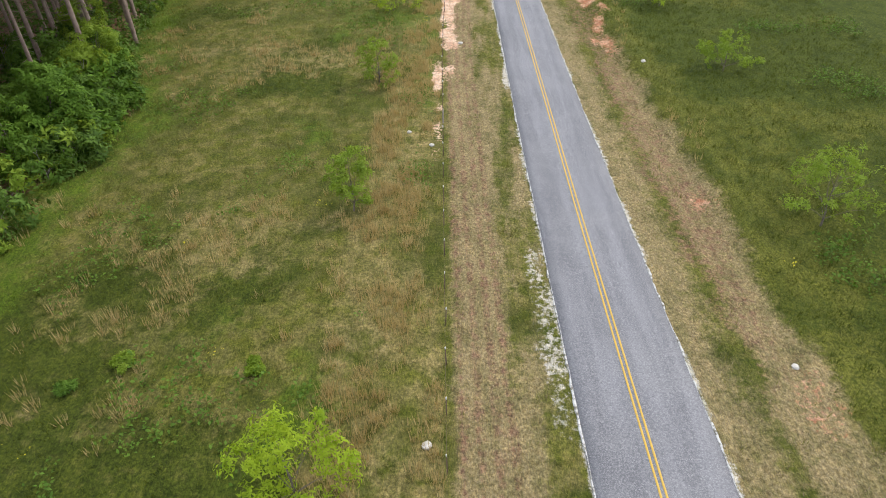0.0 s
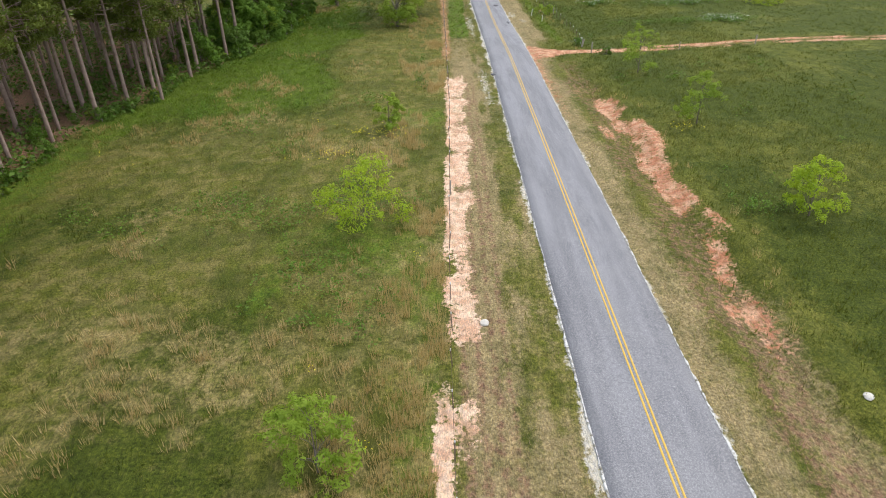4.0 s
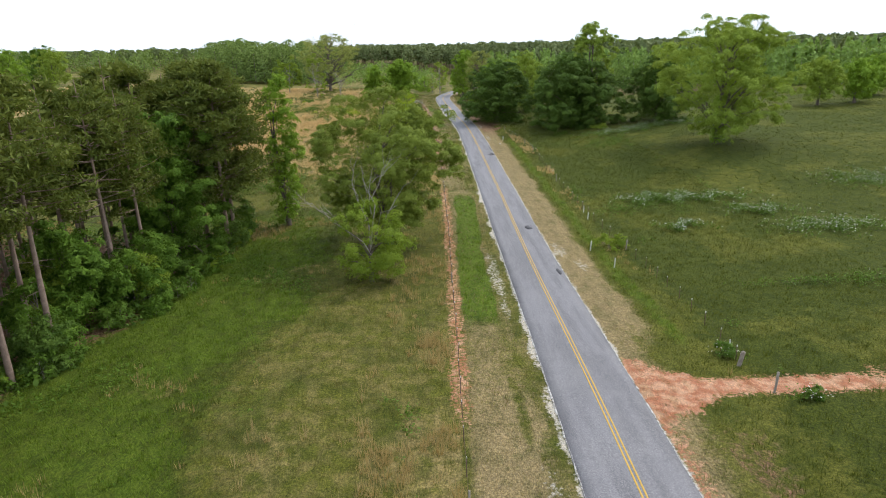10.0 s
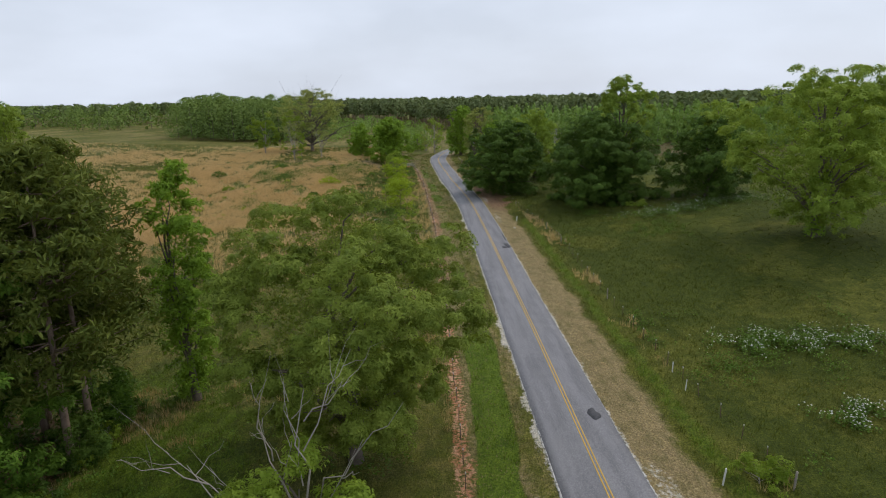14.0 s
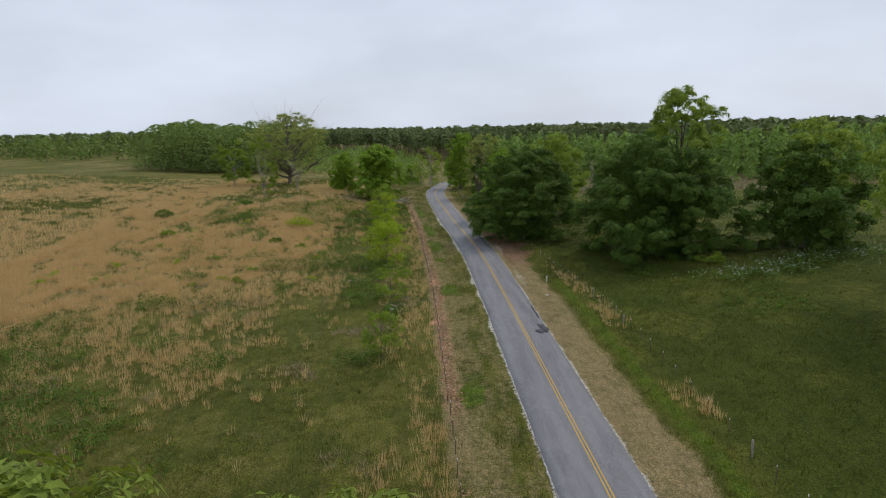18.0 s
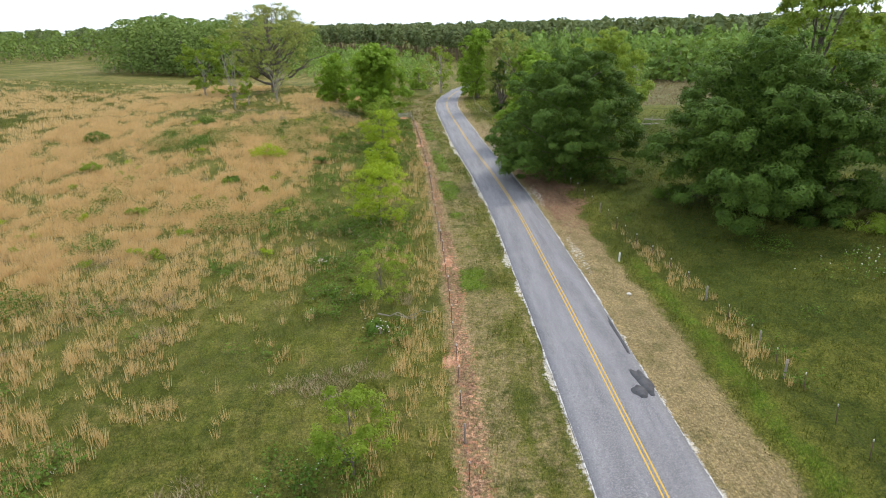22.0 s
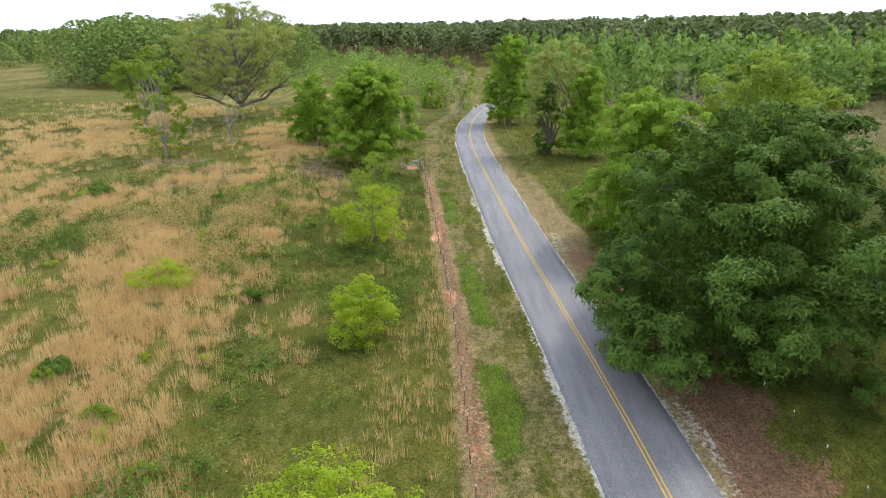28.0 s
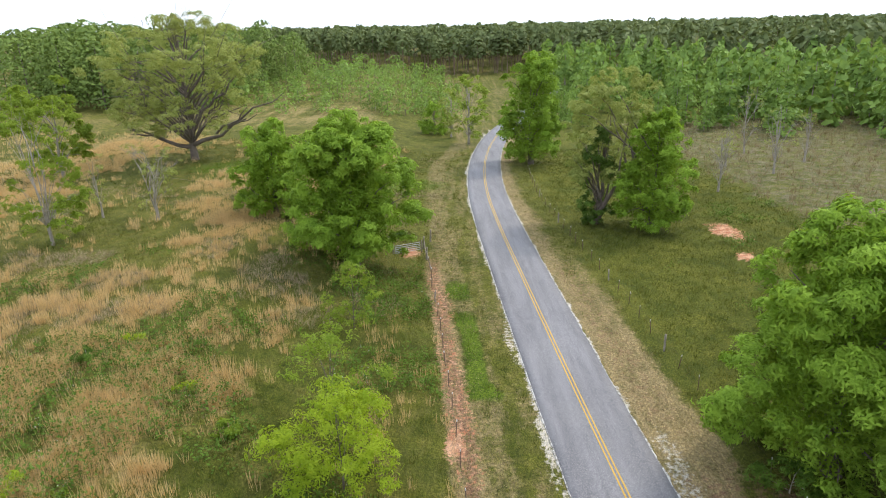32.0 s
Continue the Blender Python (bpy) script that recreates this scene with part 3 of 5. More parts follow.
    dry = np.maximum(dry, 0.13 * right * (1 - smooth(0.8, 2.0, np.abs(d - 11.0))) * smooth(0.54, 0.68, vnoise(x, y * 0.6, 6, 109)) * smooth(30, 50, y) * (1 - smooth(285, 295, y)))
    dry = np.maximum(dry, 0.6 * smooth(420, 470, y) * smooth(-10, -20, x) * smooth(0.4, 0.6, n1))
    lush = lush * (1 - 0.8 * dry)
    # pale gravel by the edge of the asphalt
    gap = np.abs(d) - HALF
    gravel = (gap > -0.3) * (1 - smooth(0.05, 0.45, gap + 0.7 * (n3 - 0.35) - 0.45 * left * smooth(0.52, 0.70, vnoise(x, y, 9, 111)))) * smooth(0.3, 0.5, vnoise(x, y * 0.7, 3.0, 113)) * 0.8
    for bx, by, rx, ry in ((15.6, 170.0, 1.2, 4.0), (17.0, 165.0, 0.8, 2.5), (15.4, 262.0, 0.7, 5.5), (12.8, 319.0, 0.9, 5.0), (5.6, 24.0, 0.7, 9.0), (6.3, 118.0, 0.8, 10.0), (4.6, 336, 0.6, 5), (6.9, 160, 0.8, 12), (15.1, 285.0, 0.6, 6.0)):
        gravel = np.maximum(gravel, 0.46 * (1 - smooth(0.4, 1.2, np.hypot((x - bx) / rx, (y - by) / ry) + 1.3 * (n3 - 0.5))))
    # leaf litter under trees, floor of the wood, brushy clearing
    litter = smooth(0.0, -2.5, x - along(WOOD_X, y) + 3 * (n2 - 0.5)) * (1 - smooth(180, 192, y)) * smooth(-114, -100, x + 8 * (n1 - 0.5)) * 0.8
    litter = np.maximum(litter, right * smooth(258, 268, y) * (1 - smooth(312, 322, y)) * smooth(3.2, 4.4, d) * (1 - smooth(7.0, 9.5, d + 4 * (n2 - 0.5) - 1.8 * smooth(276, 290, y))) * (0.34 + 0.44 * smooth(266, 282, y)))
    litter = np.maximum(litter, 0.28 * right * smooth(318, 326, y) * (1 - smooth(350, 358, y)) * smooth(3.2, 4.2, d) * (1 - smooth(5.5, 7.5, d + 2 * (n2 - 0.5))))
    litter = np.maximum(litter, 0.44 * right * smooth(10, 30, y) * (1 - smooth(127, 133, y)) * (1 - smooth(0.9, 2.3, np.abs(d - 7.4) + 2.4 * (n2 - 0.5))))
    litter = np.maximum(litter, 0.55 * smooth(205, 225, y) * (1 - smooth(352, 360, y)) * (1 - smooth(0.35, 0.95, np.abs(f - 0.45) + 0.9 * (n2 - 0.5))))
    for rut in (0.7, 1.5, 2.3, 3.0):
        litter = np.maximum(litter, 0.5 * verge_l * (1 - smooth(118, 128, y)) * (1 - smooth(0.10, 0.38, np.abs(f - rut + 0.3 * (n1 - 0.5)) + 0.35 * (n3 - 0.5))))
    brush = smooth(40, 50, x) * (1 - smooth(120, 160, x)) * smooth(360, 378, y + 0.2 * x) * (1 - smooth(450, 470, y)) * 0.4
    return {"sand": sand, "clay": np.maximum(clay, drive), "mown": mown, "lush": lush, "dry": dry, "gravel": gravel, "litter": litter, "brush": brush, "vivid": vivid, "straw": np.clip(0.8 - 0.4 * smooth(120, 220, y) - 0.7 * smooth(14, 19, x), 0.05, 1)}


def spaced(lo, hi, step, far_lo, far_hi, grow):
    mid = list(np.arange(lo, hi + step / 2, step))
    s, v, up = step, hi, []
    while v < far_hi:
        s *= grow
        v += s
        up.append(v)
    s, v, down = step, lo, []
    while v > far_lo:
        s *= grow
        v -= s
        down.append(v)
    return np.array(down[::-1] + mid + up)


xs = spaced(-40, 30, 0.5, -2600, 2600, 1.06)
xs = np.sort(np.r_[xs, np.arange(-3.75, 24, 0.5)])
ys = spaced(4, 365, 1.15, -900, 3600, 1.06)
gx, gy = np.meshgrid(xs, ys)
verts = np.stack([gx, gy, ground_z(gx, gy)], -1).reshape(-1, 3)
k = np.arange(len(xs) - 1)[None, :] + (np.arange(len(ys) - 1) * len(xs))[:, None]
k = k.ravel()
quads = np.stack([k, k + 1, k + 1 + len(xs), k + len(xs)], 1)

m_ground, nt, bsdf = material("meadow", 0.97, 0.15)
sets = masks(gx.ravel(), gy.ravel())


def share(name):
    n = nt.nodes.new("ShaderNodeAttribute")
    n.attribute_name = name
    return n.outputs["Fac"]


def cover(name, soft=0.45, grain=2.2, rough_edge=1.9):
    """The share, broken up at its edge by fine noise."""
    a = share(name)
    n = noise_node(nt, grain, 6, 0.65)
    edge = ramp_node(nt, math_node(nt, "ADD", a, math_node(nt, "MULTIPLY", math_node(nt, "SUBTRACT", n, 0.5), rough_edge)), 0.5 - soft / 2, 0.5 + soft / 2)
    return math_node(nt, "MULTIPLY", edge, ramp_node(nt, a, 0.02, 0.22))


fine, coarse, blades = noise_node(nt, 6.0, 6, 0.7), noise_node(nt, 0.22, 4), noise_node(nt, 28.0, 3, 0.7)
comb = node(nt, "ShaderNodeMapping", Scale=(1.0, 0.22, 1.0))
nt.links.new(nt.nodes.new("ShaderNodeNewGeometry").outputs["Position"], comb.inputs["Vector"])
fibres, swathes = noise_node(nt, 16.0, 5, 0.7, comb.outputs["Vector"]), noise_node(nt, 1.3, 4, 0.6, comb.outputs["Vector"])
patchy = ramp_node(nt, noise_node(nt, 0.8, 5, 0.6), 0.38, 0.64)
green = mix_node(nt, ramp_node(nt, fine, 0.3, 0.7), (0.038, 0.050, 0.006), (0.132, 0.136, 0.024))
straw = mix_node(nt, ramp_node(nt, fine, 0.3, 0.7), (0.090, 0.078, 0.024), (0.22, 0.185, 0.075))
base = mix_node(nt, math_node(nt, "MULTIPLY", patchy, share("straw")), green, straw)
base = mix_node(nt, ramp_node(nt, coarse, 0.42, 0.62, 0.0, 0.55), base, mix_node(nt, fine, (0.019, 0.034, 0.004), (0.066, 0.084, 0.012)))
base = mix_node(nt, math_node(nt, "MULTIPLY", cover("mown", 0.9, 2.0), 0.85), base, mix_node(nt, ramp_node(nt, fine, 0.3, 0.72), (0.135, 0.10, 0.050), (0.34, 0.27, 0.155)))
base = mix_node(nt, cover("lush", 0.7, 1.3), base, mix_node(nt, ramp_node(nt, fine, 0.3, 0.7), (0.020, 0.031, 0.004), (0.070, 0.088, 0.011)))
base = mix_node(nt, cover("vivid", 0.8, 1.0, 1.7), base, mix_node(nt, ramp_node(nt, fine, 0.3, 0.7), (0.032, 0.062, 0.005), (0.110, 0.158, 0.016)))
base = mix_node(nt, math_node(nt, "MULTIPLY", math_node(nt, "MULTIPLY", cover("dry", 0.8, 1.2, 2.4), ramp_node(nt, noise_node(nt, 0.16, 5, 0.65), 0.36, 0.52, 0.35, 1.0)), 0.62), base, mix_node(nt, ramp_node(nt, fine, 0.32, 0.7), (0.155, 0.118, 0.052), (0.395, 0.305, 0.155)))
base = mix_node(nt, ramp_node(nt, noise_node(nt, 0.55, 6, 0.7), 0.46, 0.64, 0.0, 0.6), base, mix_node(nt, 1.0, base, (0.55, 0.62, 0.5), "MULTIPLY"))
base = mix_node(nt, ramp_node(nt, noise_node(nt, 0.9, 6, 0.7), 0.54, 0.66, 0.0, 0.3), base, mix_node(nt, 1.0, base, (1.4, 1.3, 1.2), "MULTIPLY"))
base = mix_node(nt, cover("brush", 0.8, 0.8), base, mix_node(nt, ramp_node(nt, fine, 0.3, 0.7), (0.10, 0.085, 0.06), (0.22, 0.19, 0.15)))
base = mix_node(nt, cover("litter", 0.6, 2.0), base, mix_node(nt, ramp_node(nt, fine, 0.3, 0.7), (0.075, 0.042, 0.026), (0.25, 0.150, 0.100)))
base = mix_node(nt, cover("clay", 0.5, 3.4, 3.0), base, mix_node(nt, ramp_node(nt, noise_node(nt, 1.1, 5), 0.35, 0.65), (0.31, 0.130, 0.075), (0.44, 0.270, 0.180)))
base = mix_node(nt, cover("sand", 0.4, 3.2, 3.2), base, mix_node(nt, ramp_node(nt, noise_node(nt, 1.3, 5), 0.35, 0.68), (0.43, 0.265, 0.185), (0.58, 0.435, 0.335)))
base = mix_node(nt, cover("gravel", 0.5, 3.2, 2.6), base, mix_node(nt, blades, (0.24, 0.22, 0.19), (0.54, 0.52, 0.47)))
base = mix_node(nt, ramp_node(nt, fibres, 0.42, 0.62, 0.0, 0.8), base, mix_node(nt, 1.0, base, (1.7, 1.6, 1.4), "MULTIPLY"))
base = mix_node(nt, ramp_node(nt, swathes, 0.50, 0.64, 0.0, 0.6), base, mix_node(nt, 1.0, base, (0.66, 0.72, 0.62), "MULTIPLY"))
base = mix_node(nt, ramp_node(nt, blades, 0.25, 0.75, 0.0, 0.45), base, mix_node(nt, 1.0, base, (1.45, 1.4, 1.3), "MULTIPLY"))
base = mix_node(nt, ramp_node(nt, noise_node(nt, 13.0, 4, 0.7), 0.5, 0.68, 0.0, 0.6), base, mix_node(nt, 1.0, base, (0.5, 0.52, 0.5), "MULTIPLY"))
nt.links.new(base, bsdf.inputs["Base Color"])
bump(nt, bsdf, math_node(nt, "ADD", fine, math_node(nt, "MULTIPLY", blades, 0.5)), 0.9, 0.12)

me = mesh_from("ground", verts, quads, m_ground, True)
for key, values in sets.items():
    me.attributes.new(key, "FLOAT", "POINT").data.foreach_set("value", np.asarray(values, np.float32))
ground = tagged(new("ground", me), "rough meadow of green and dry grass with bare red clay", "ground", kind="structure")


# ---- road ----
def ribbon(name, label, y0, y1, step, left, right_, lift, mat, thick=0.05, kind="structure", category="road", columns=2, parent=None):
    """A strip along the road between two offsets, which may depend on y, standing lift above the land."""
    yy = np.arange(y0, y1, step)
    cx = road_x(yy)
    tx, ty = np.gradient(cx, yy), np.ones_like(yy)
    ln = np.hypot(tx, ty)
    nx, ny = ty / ln, -tx / ln
    lo = left(yy) if callable(left) else np.full_like(yy, left)
    hi = right_(yy) if callable(right_) else np.full_like(yy, right_)
    cols = []
    for s in np.linspace(0, 1, columns):
        o = lo + (hi - lo) * s
        x, y = cx + nx * o, yy + ny * o
        cols.append(np.stack([x, y, land_z(cx, yy) + lift + 0.06 * (1 - (o / HALF) ** 2)], 1))
    low = [cols[0] - [0, 0, thick + 0.06], cols[-1] - [0, 0, thick + 0.06]]
    rows = [low[0]] + cols + [low[1]]
    v = np.stack(rows, 1).reshape(-1, 3)
    n = len(rows)
    i = (np.arange(len(yy) - 1) * n)[:, None] + np.arange(n - 1)[None, :]
    i = i.ravel()
    ob = new(name, mesh_from(name, v, np.stack([i, i + 1, i + 1 + n, i + n], 1), mat, False))
    if parent is not None:
        ob.parent = parent
    return tagged(ob, label, category if parent is None else "", kind=kind if parent is None else "")


m_asphalt, nt, bsdf = material("weathered_asphalt", 0.72, 0.5)
sep = nt.nodes.new("ShaderNodeNewGeometry").outputs["Position"]
stretch = node(nt, "ShaderNodeMapping", Scale=(1.0, 0.08, 1.0))
nt.links.new(sep, stretch.inputs["Vector"])
tracks = noise_node(nt, 1.1, 4, 0.6, stretch.outputs["Vector"])
chips = noise_node(nt, 22.0, 3, 0.8)
big = noise_node(nt, 0.35, 5, 0.6)
c = mix_node(nt, ramp_node(nt, tracks, 0.35, 0.66), (0.098, 0.097, 0.107), (0.172, 0.170, 0.182))
c = mix_node(nt, ramp_node(nt, big, 0.45, 0.7, 0.0, 0.5), c, (0.190, 0.187, 0.190))
c = mix_node(nt, ramp_node(nt, chips, 0.44, 0.62, 0.0, 0.75), c, (0.36, 0.35, 0.35))
c = mix_node(nt, ramp_node(nt, noise_node(nt, 11.0, 4, 0.85), 0.5, 0.64, 0.0, 0.8), c, (0.075, 0.075, 0.08))
nt.links.new(c, bsdf.inputs["Base Color"])
bump(nt, bsdf, chips, 0.5, 0.02)
m_edge, nt, bsdf = material("broken_pale_edge", 0.95, 0.2)
c = mix_node(nt, ramp_node(nt, noise_node(nt, 3.2, 6, 0.75), 0.40, 0.56), (0.17, 0.155, 0.12), (0.54, 0.53, 0.50))
nt.links.new(c, bsdf.inputs["Base Color"])
bump(nt, bsdf, noise_node(nt, 14.0, 4), 0.7, 0.04)
m_line, nt, bsdf = material("worn_yellow_paint", 0.8, 0.3)
c = mix_node(nt, ramp_node(nt, noise_node(nt, 9.0, 5, 0.75), 0.30, 0.50), (0.36, 0.27, 0.13), (0.57, 0.36, 0.07))
nt.links.new(c, bsdf.inputs["Base Color"])
m_tar = plain_material("dark_patch_asphalt", (0.04, 0.04, 0.045), (0.10, 0.10, 0.105), 3.0, 0.85, 30.0, 0.6)


def wobble(seed, size, scale):
    return lambda yy: size * (vnoise(yy * 0 + seed * 7.3, yy, scale, seed, 3) - 0.5)


road = ribbon("road", "grey weathered two-lane asphalt road with crumbling edges", -120, 640, 0.5,
              lambda yy: -HALF + wobble(11, 0.10, 2.4)(yy), lambda yy: HALF + wobble(12, 0.10, 2.4)(yy), 0.02, m_asphalt, columns=9)
for side, seed in ((-1, 11), (1, 12)):
    def inner(yy, side=side, seed=seed):
        return side * (HALF - 0.06) + wobble(seed, 0.10, 2.4)(yy)

    def outer(yy, side=side, seed=seed):
        wide = 0.0 + 0.16 * np.clip(vnoise(yy * 0 + seed, yy, 9, seed, 3) - 0.3, 0, 1) + 0.26 * (vnoise(yy * 0 + seed, yy, 0.7, seed + 5, 3) - 0.35)
        return side * (HALF - 0.05 + np.maximum(wide, 0.01)) + wobble(seed, 0.10, 2.4)(yy)
    ribbon("road_edge", "whitish broken gravel edge of the road", -40, 470, 0.2, inner if side > 0 else outer, outer if side > 0 else inner, 0.028, m_edge, 0.06)
CENTRE = [(-120, -0.2), (15, -0.18), (60, 0.0), (110, 0.05), (160, 0.05), (200, 0.28), (250, 0.26), (300, 0.2), (330, 0.1), (400, 0.0), (600, 0.0)]
for o in (-0.18, 0.075):
    ribbon("centre_line", "worn solid yellow centre line", -120, 600, 0.5, lambda yy, o=o: along(CENTRE, yy) + o, lambda yy, o=o: along(CENTRE, yy) + o + 0.105, 0.027, m_line, 0.01)


def patch(x, y, lx, ly, seed, mat=None):
    """A ragged repair lying on the asphalt."""
    a = np.linspace(0, 2 * np.pi, 22, endpoint=False)
    rng = np.random.default_rng(seed)
    r = rng.normal(0, 0.3, 22)
    r = 1 + (np.roll(r, 1) + 2 * r + np.roll(r, -1)) / 4
    px, py = x + lx * r * np.cos(a), y + ly * r * np.sin(a)
    def deck(px, py):
        return land_z(road_x(py), py) + 0.026 + 0.06 * (1 - ((px - road_x(py)) / HALF) ** 2)
    top = np.stack([px, py, deck(px, py) + 0.004], 1)
    v = np.concatenate([top, top - [0, 0, 0.03], [[x, y, deck(np.array(x), np.array(y)) + 0.006]]])
    i = np.arange(22)
    tri = np.stack([i, (i + 1) % 22, np.full(22, 44)], 1)
    rim = np.stack([i, i + 22, (i + 1) % 22 + 22, (i + 1) % 22], 1)
    ob = new("road_patch", mesh_from("road_patch", v, [tri, rim], mat or m_tar))
    return tagged(ob, "dark ragged tar patch on the grey asphalt", "road patch", "tar patches on the road", "structure")


patch(7.75, 123.4, 0.3, 0.55, 1)
patch(13.5, 180.8, 0.5, 0.9, 2)
patch(14.2, 238.6, 0.42, 1.7, 3)
patch(13.7, 237.4, 0.5, 0.8, 4)
patch(14.42, 244.5, 0.14, 3.2, 5)
patch(14.05, 162.4, 0.24, 0.8, 6)


# ---- single trees ----
leafy_tree("oak_tree", "large dense dark green oak overhanging the road verge", 21.0, 294.5, M_OAK, heart=0.25, seed=3, h=17.8, w=21.8, base=-0.01, outline=dome,
           puffs=130, count=40000, size=0.36, trunk_r=0.45, puff_size=0.10, filled=0.6, limbs=10)
leafy_tree("oak_tree", "large dense dark green oak in the pasture", 39.0, 272.5, M_OAK, heart=0.35, seed=9, h=19.2, w=24, base=0.03, outline=dome,
           puffs=150, count=36000, size=0.42, trunk_r=0.5, puff_size=0.10, filled=0.6, limbs=10)
leafy_tree("pecan_tree", "tall thin-leaved light green tree behind a dark oak", 45.5, 277.0, M_LIGHT, seed=8, h=26.0, w=13, base=0.15, outline=column,
           puffs=110, count=9500, size=0.5, trunk_r=0.45, puff_size=0.12)
leafy_tree("oak_tree", "dark green oak with a lighter top in the pasture", 59.0, 263.0, M_OAK, heart=0.3, seed=11, h=15.5, w=16, base=0.03, outline=dome,
           puffs=70, count=9000, size=0.55, trunk_r=0.4, filled=0.6, limbs=8)
leafy_tree("pecan_tree", "slender light green tree above a dark oak", 61.5, 266.0, M_LIGHT, seed=12, h=19.5, w=10, base=0.3, outline=broad,
           puffs=50, count=3500, size=0.55, trunk_r=0.35)
leafy_tree("pecan_tree", "big spreading light green pecan standing alone in the pasture", 58.8, 225.5, M_LIGHT, heart=0.12, seed=14, h=24.5, w=27, base=0.07, outline=broad,
           puffs=130, count=20000, size=0.50, trunk_r=0.6, puff_size=0.085, limbs=40, filled=0.22)
leafy_tree("sweetgum_tree", "medium green broad-leaved tree close to the road", 21.5, 318.0, M_MID, heart=0.3, seed=17, h=16.5, w=13, base=0.05, outline=dome,
           puffs=80, count=20000, size=0.36, trunk_r=0.4, filled=0.5)
leafy_tree("sweetgum_tree", "light green rounded tree behind the roadside trees", 33.0, 318.0, M_LIGHT, heart=0.3, seed=18, h=19.5, w=15, base=0.1, outline=dome,
           puffs=62, count=9000, size=0.46, trunk_r=0.4)
leafy_tree("hickory_tree", "tall full green tree beside the bend of the road", 17.2, 410.0, M_MID, heart=0.3, seed=19, h=21.8, w=12, base=0.06, outline=dome,
           puffs=80, count=6500, size=0.6, trunk_r=0.4)
leafy_tree("ivy_tree", "light green tree with an ivy-covered trunk by the fence", 19.6, 368.0, M_PALE, seed=20, h=20.0, w=12.5, base=0.30, outline=broad,
           puffs=80, count=7500, size=0.36, trunk_r=0.35, forks=2, offset=(1.5, 0), puff_size=0.10, filled=0.15)
leafy_tree("ivy_column", "dark green ivy climbing a tree trunk", 19.6, 368.0, M_OAK, category="ivy", seed=21, h=13.0, w=4.4, base=0.02, outline=column,
           puffs=50, count=3200, size=0.36, trunk_r=0.12, puff_size=0.2)
leafy_tree("sweetgum_tree", "green pyramidal tree beside the ivy-covered one", 26.0, 365.0, M_MID, heart=0.3, seed=22, h=15.8, w=9.5, base=0.04, outline=dome,
           puffs=70, count=5200, size=0.5, trunk_r=0.3)
leafy_tree("elm_tree", "big spreading grey-green elm between field and fence", -5.3, 175.4, M_ELM, seed=25, h=19.6, w=19.0, base=0.14, outline=broad,
           puffs=170, count=46000, size=0.27, trunk_r=0.36, limbs=24, puff_size=0.085, forks=3, filled=0.3, heart=0.08)
leafy_tree("young_elm_tree", "small bright green tree with dead forked top", -6.3, 160.8, M_YOUNG, seed=26, h=8.6, w=8.4, base=0.12, outline=broad,
           puffs=44, count=4800, size=0.34, trunk_r=0.2, limbs=16, puff_size=0.12, filled=0.3)
leafy_tree("poplar_tree", "narrow ivy-clad tree standing at the field corner", -20.6, 187.0, M_MID, heart=0.05, seed=28, h=22.2, w=5.0, base=0.03, outline=column,
           puffs=130, count=4200, size=0.45, trunk_r=0.28, puff_size=0.17)
leafy_tree("sweetgum_tree", "dark green broad-leaved tree at the edge of the pines", -31.0, 171.5, M_SHADE, heart=0.3, seed=29, h=18.5, w=13.0, base=0.02, outline=dome,
           puffs=80, count=17000, size=0.38, trunk_r=0.35, filled=0.5)
leafy_tree("sweetgum_tree", "smaller green tree at the edge of the pines", -33.2, 152.0, M_SHADE, heart=0.3, seed=30, h=10.5, w=8, base=0.06, outline=dome,
           puffs=50, count=4000, size=0.45, trunk_r=0.2)
leafy_tree("oak_tree", "full round green oak beside the field gate", -10.2, 350.5, M_MID, heart=0.3, seed=33, h=16.2, w=12.6, base=0.10, outline=dome,
           puffs=95, count=14000, size=0.45, trunk_r=0.35, puff_size=0.13, filled=0.6, limbs=8)
leafy_tree("oak_tree", "smaller green tree next to the gate oak", -21.5, 364.0, M_MID, heart=0.3, seed=34, h=11.5, w=9, base=0.05, outline=dome,
           puffs=60, count=4500, size=0.5, trunk_r=0.25)
leafy_tree("pecan_tree", "huge half-bare pale pecan with long low limbs", -45.0, 402.0, M_PALE, M_BARK, seed=36, h=24.5, w=31, base=0.2, outline=broad,
           puffs=170, count=22000, size=0.38, trunk_r=0.5, limbs=60, puff_size=0.075, filled=0.1, bare=4)
leafy_tree("birch_tree", "thin half-bare tree with pale green buds in the field", -43.0, 353.0, M_YOUNG, M_GREY_BARK, seed=37, h=17.0, w=9.0, base=0.05, outline=column,
           puffs=70, count=4200, size=0.32, trunk_r=0.11, limbs=36, bare=2, forks=4, puff_size=0.09)
leafy_tree("birch_tree", "small bare grey tree in the field", -35.2, 361.5, M_PALE, M_GREY_BARK, seed=38, h=9.5, w=7, base=0.3, outline=broad,
           puffs=30, count=350, size=0.3, trunk_r=0.15, limbs=24, bare=3, forks=2)
leafy_tree("birch_tree", "thin bare grey tree in the field", -42.5, 363.0, M_PALE, M_GREY_BARK, seed=39, h=9.0, w=2.6, base=0.2, outline=column,
           puffs=16, count=160, size=0.3, trunk_r=0.1, limbs=12, bare=2)
leafy_tree("birch_tree", "leafing green tree far out in the field", -61.0, 388.0, M_YOUNG, M_GREY_BARK, seed=40, h=16, w=10, base=0.1, outline=vase,
           puffs=50, count=3600, size=0.5, trunk_r=0.2, limbs=20)
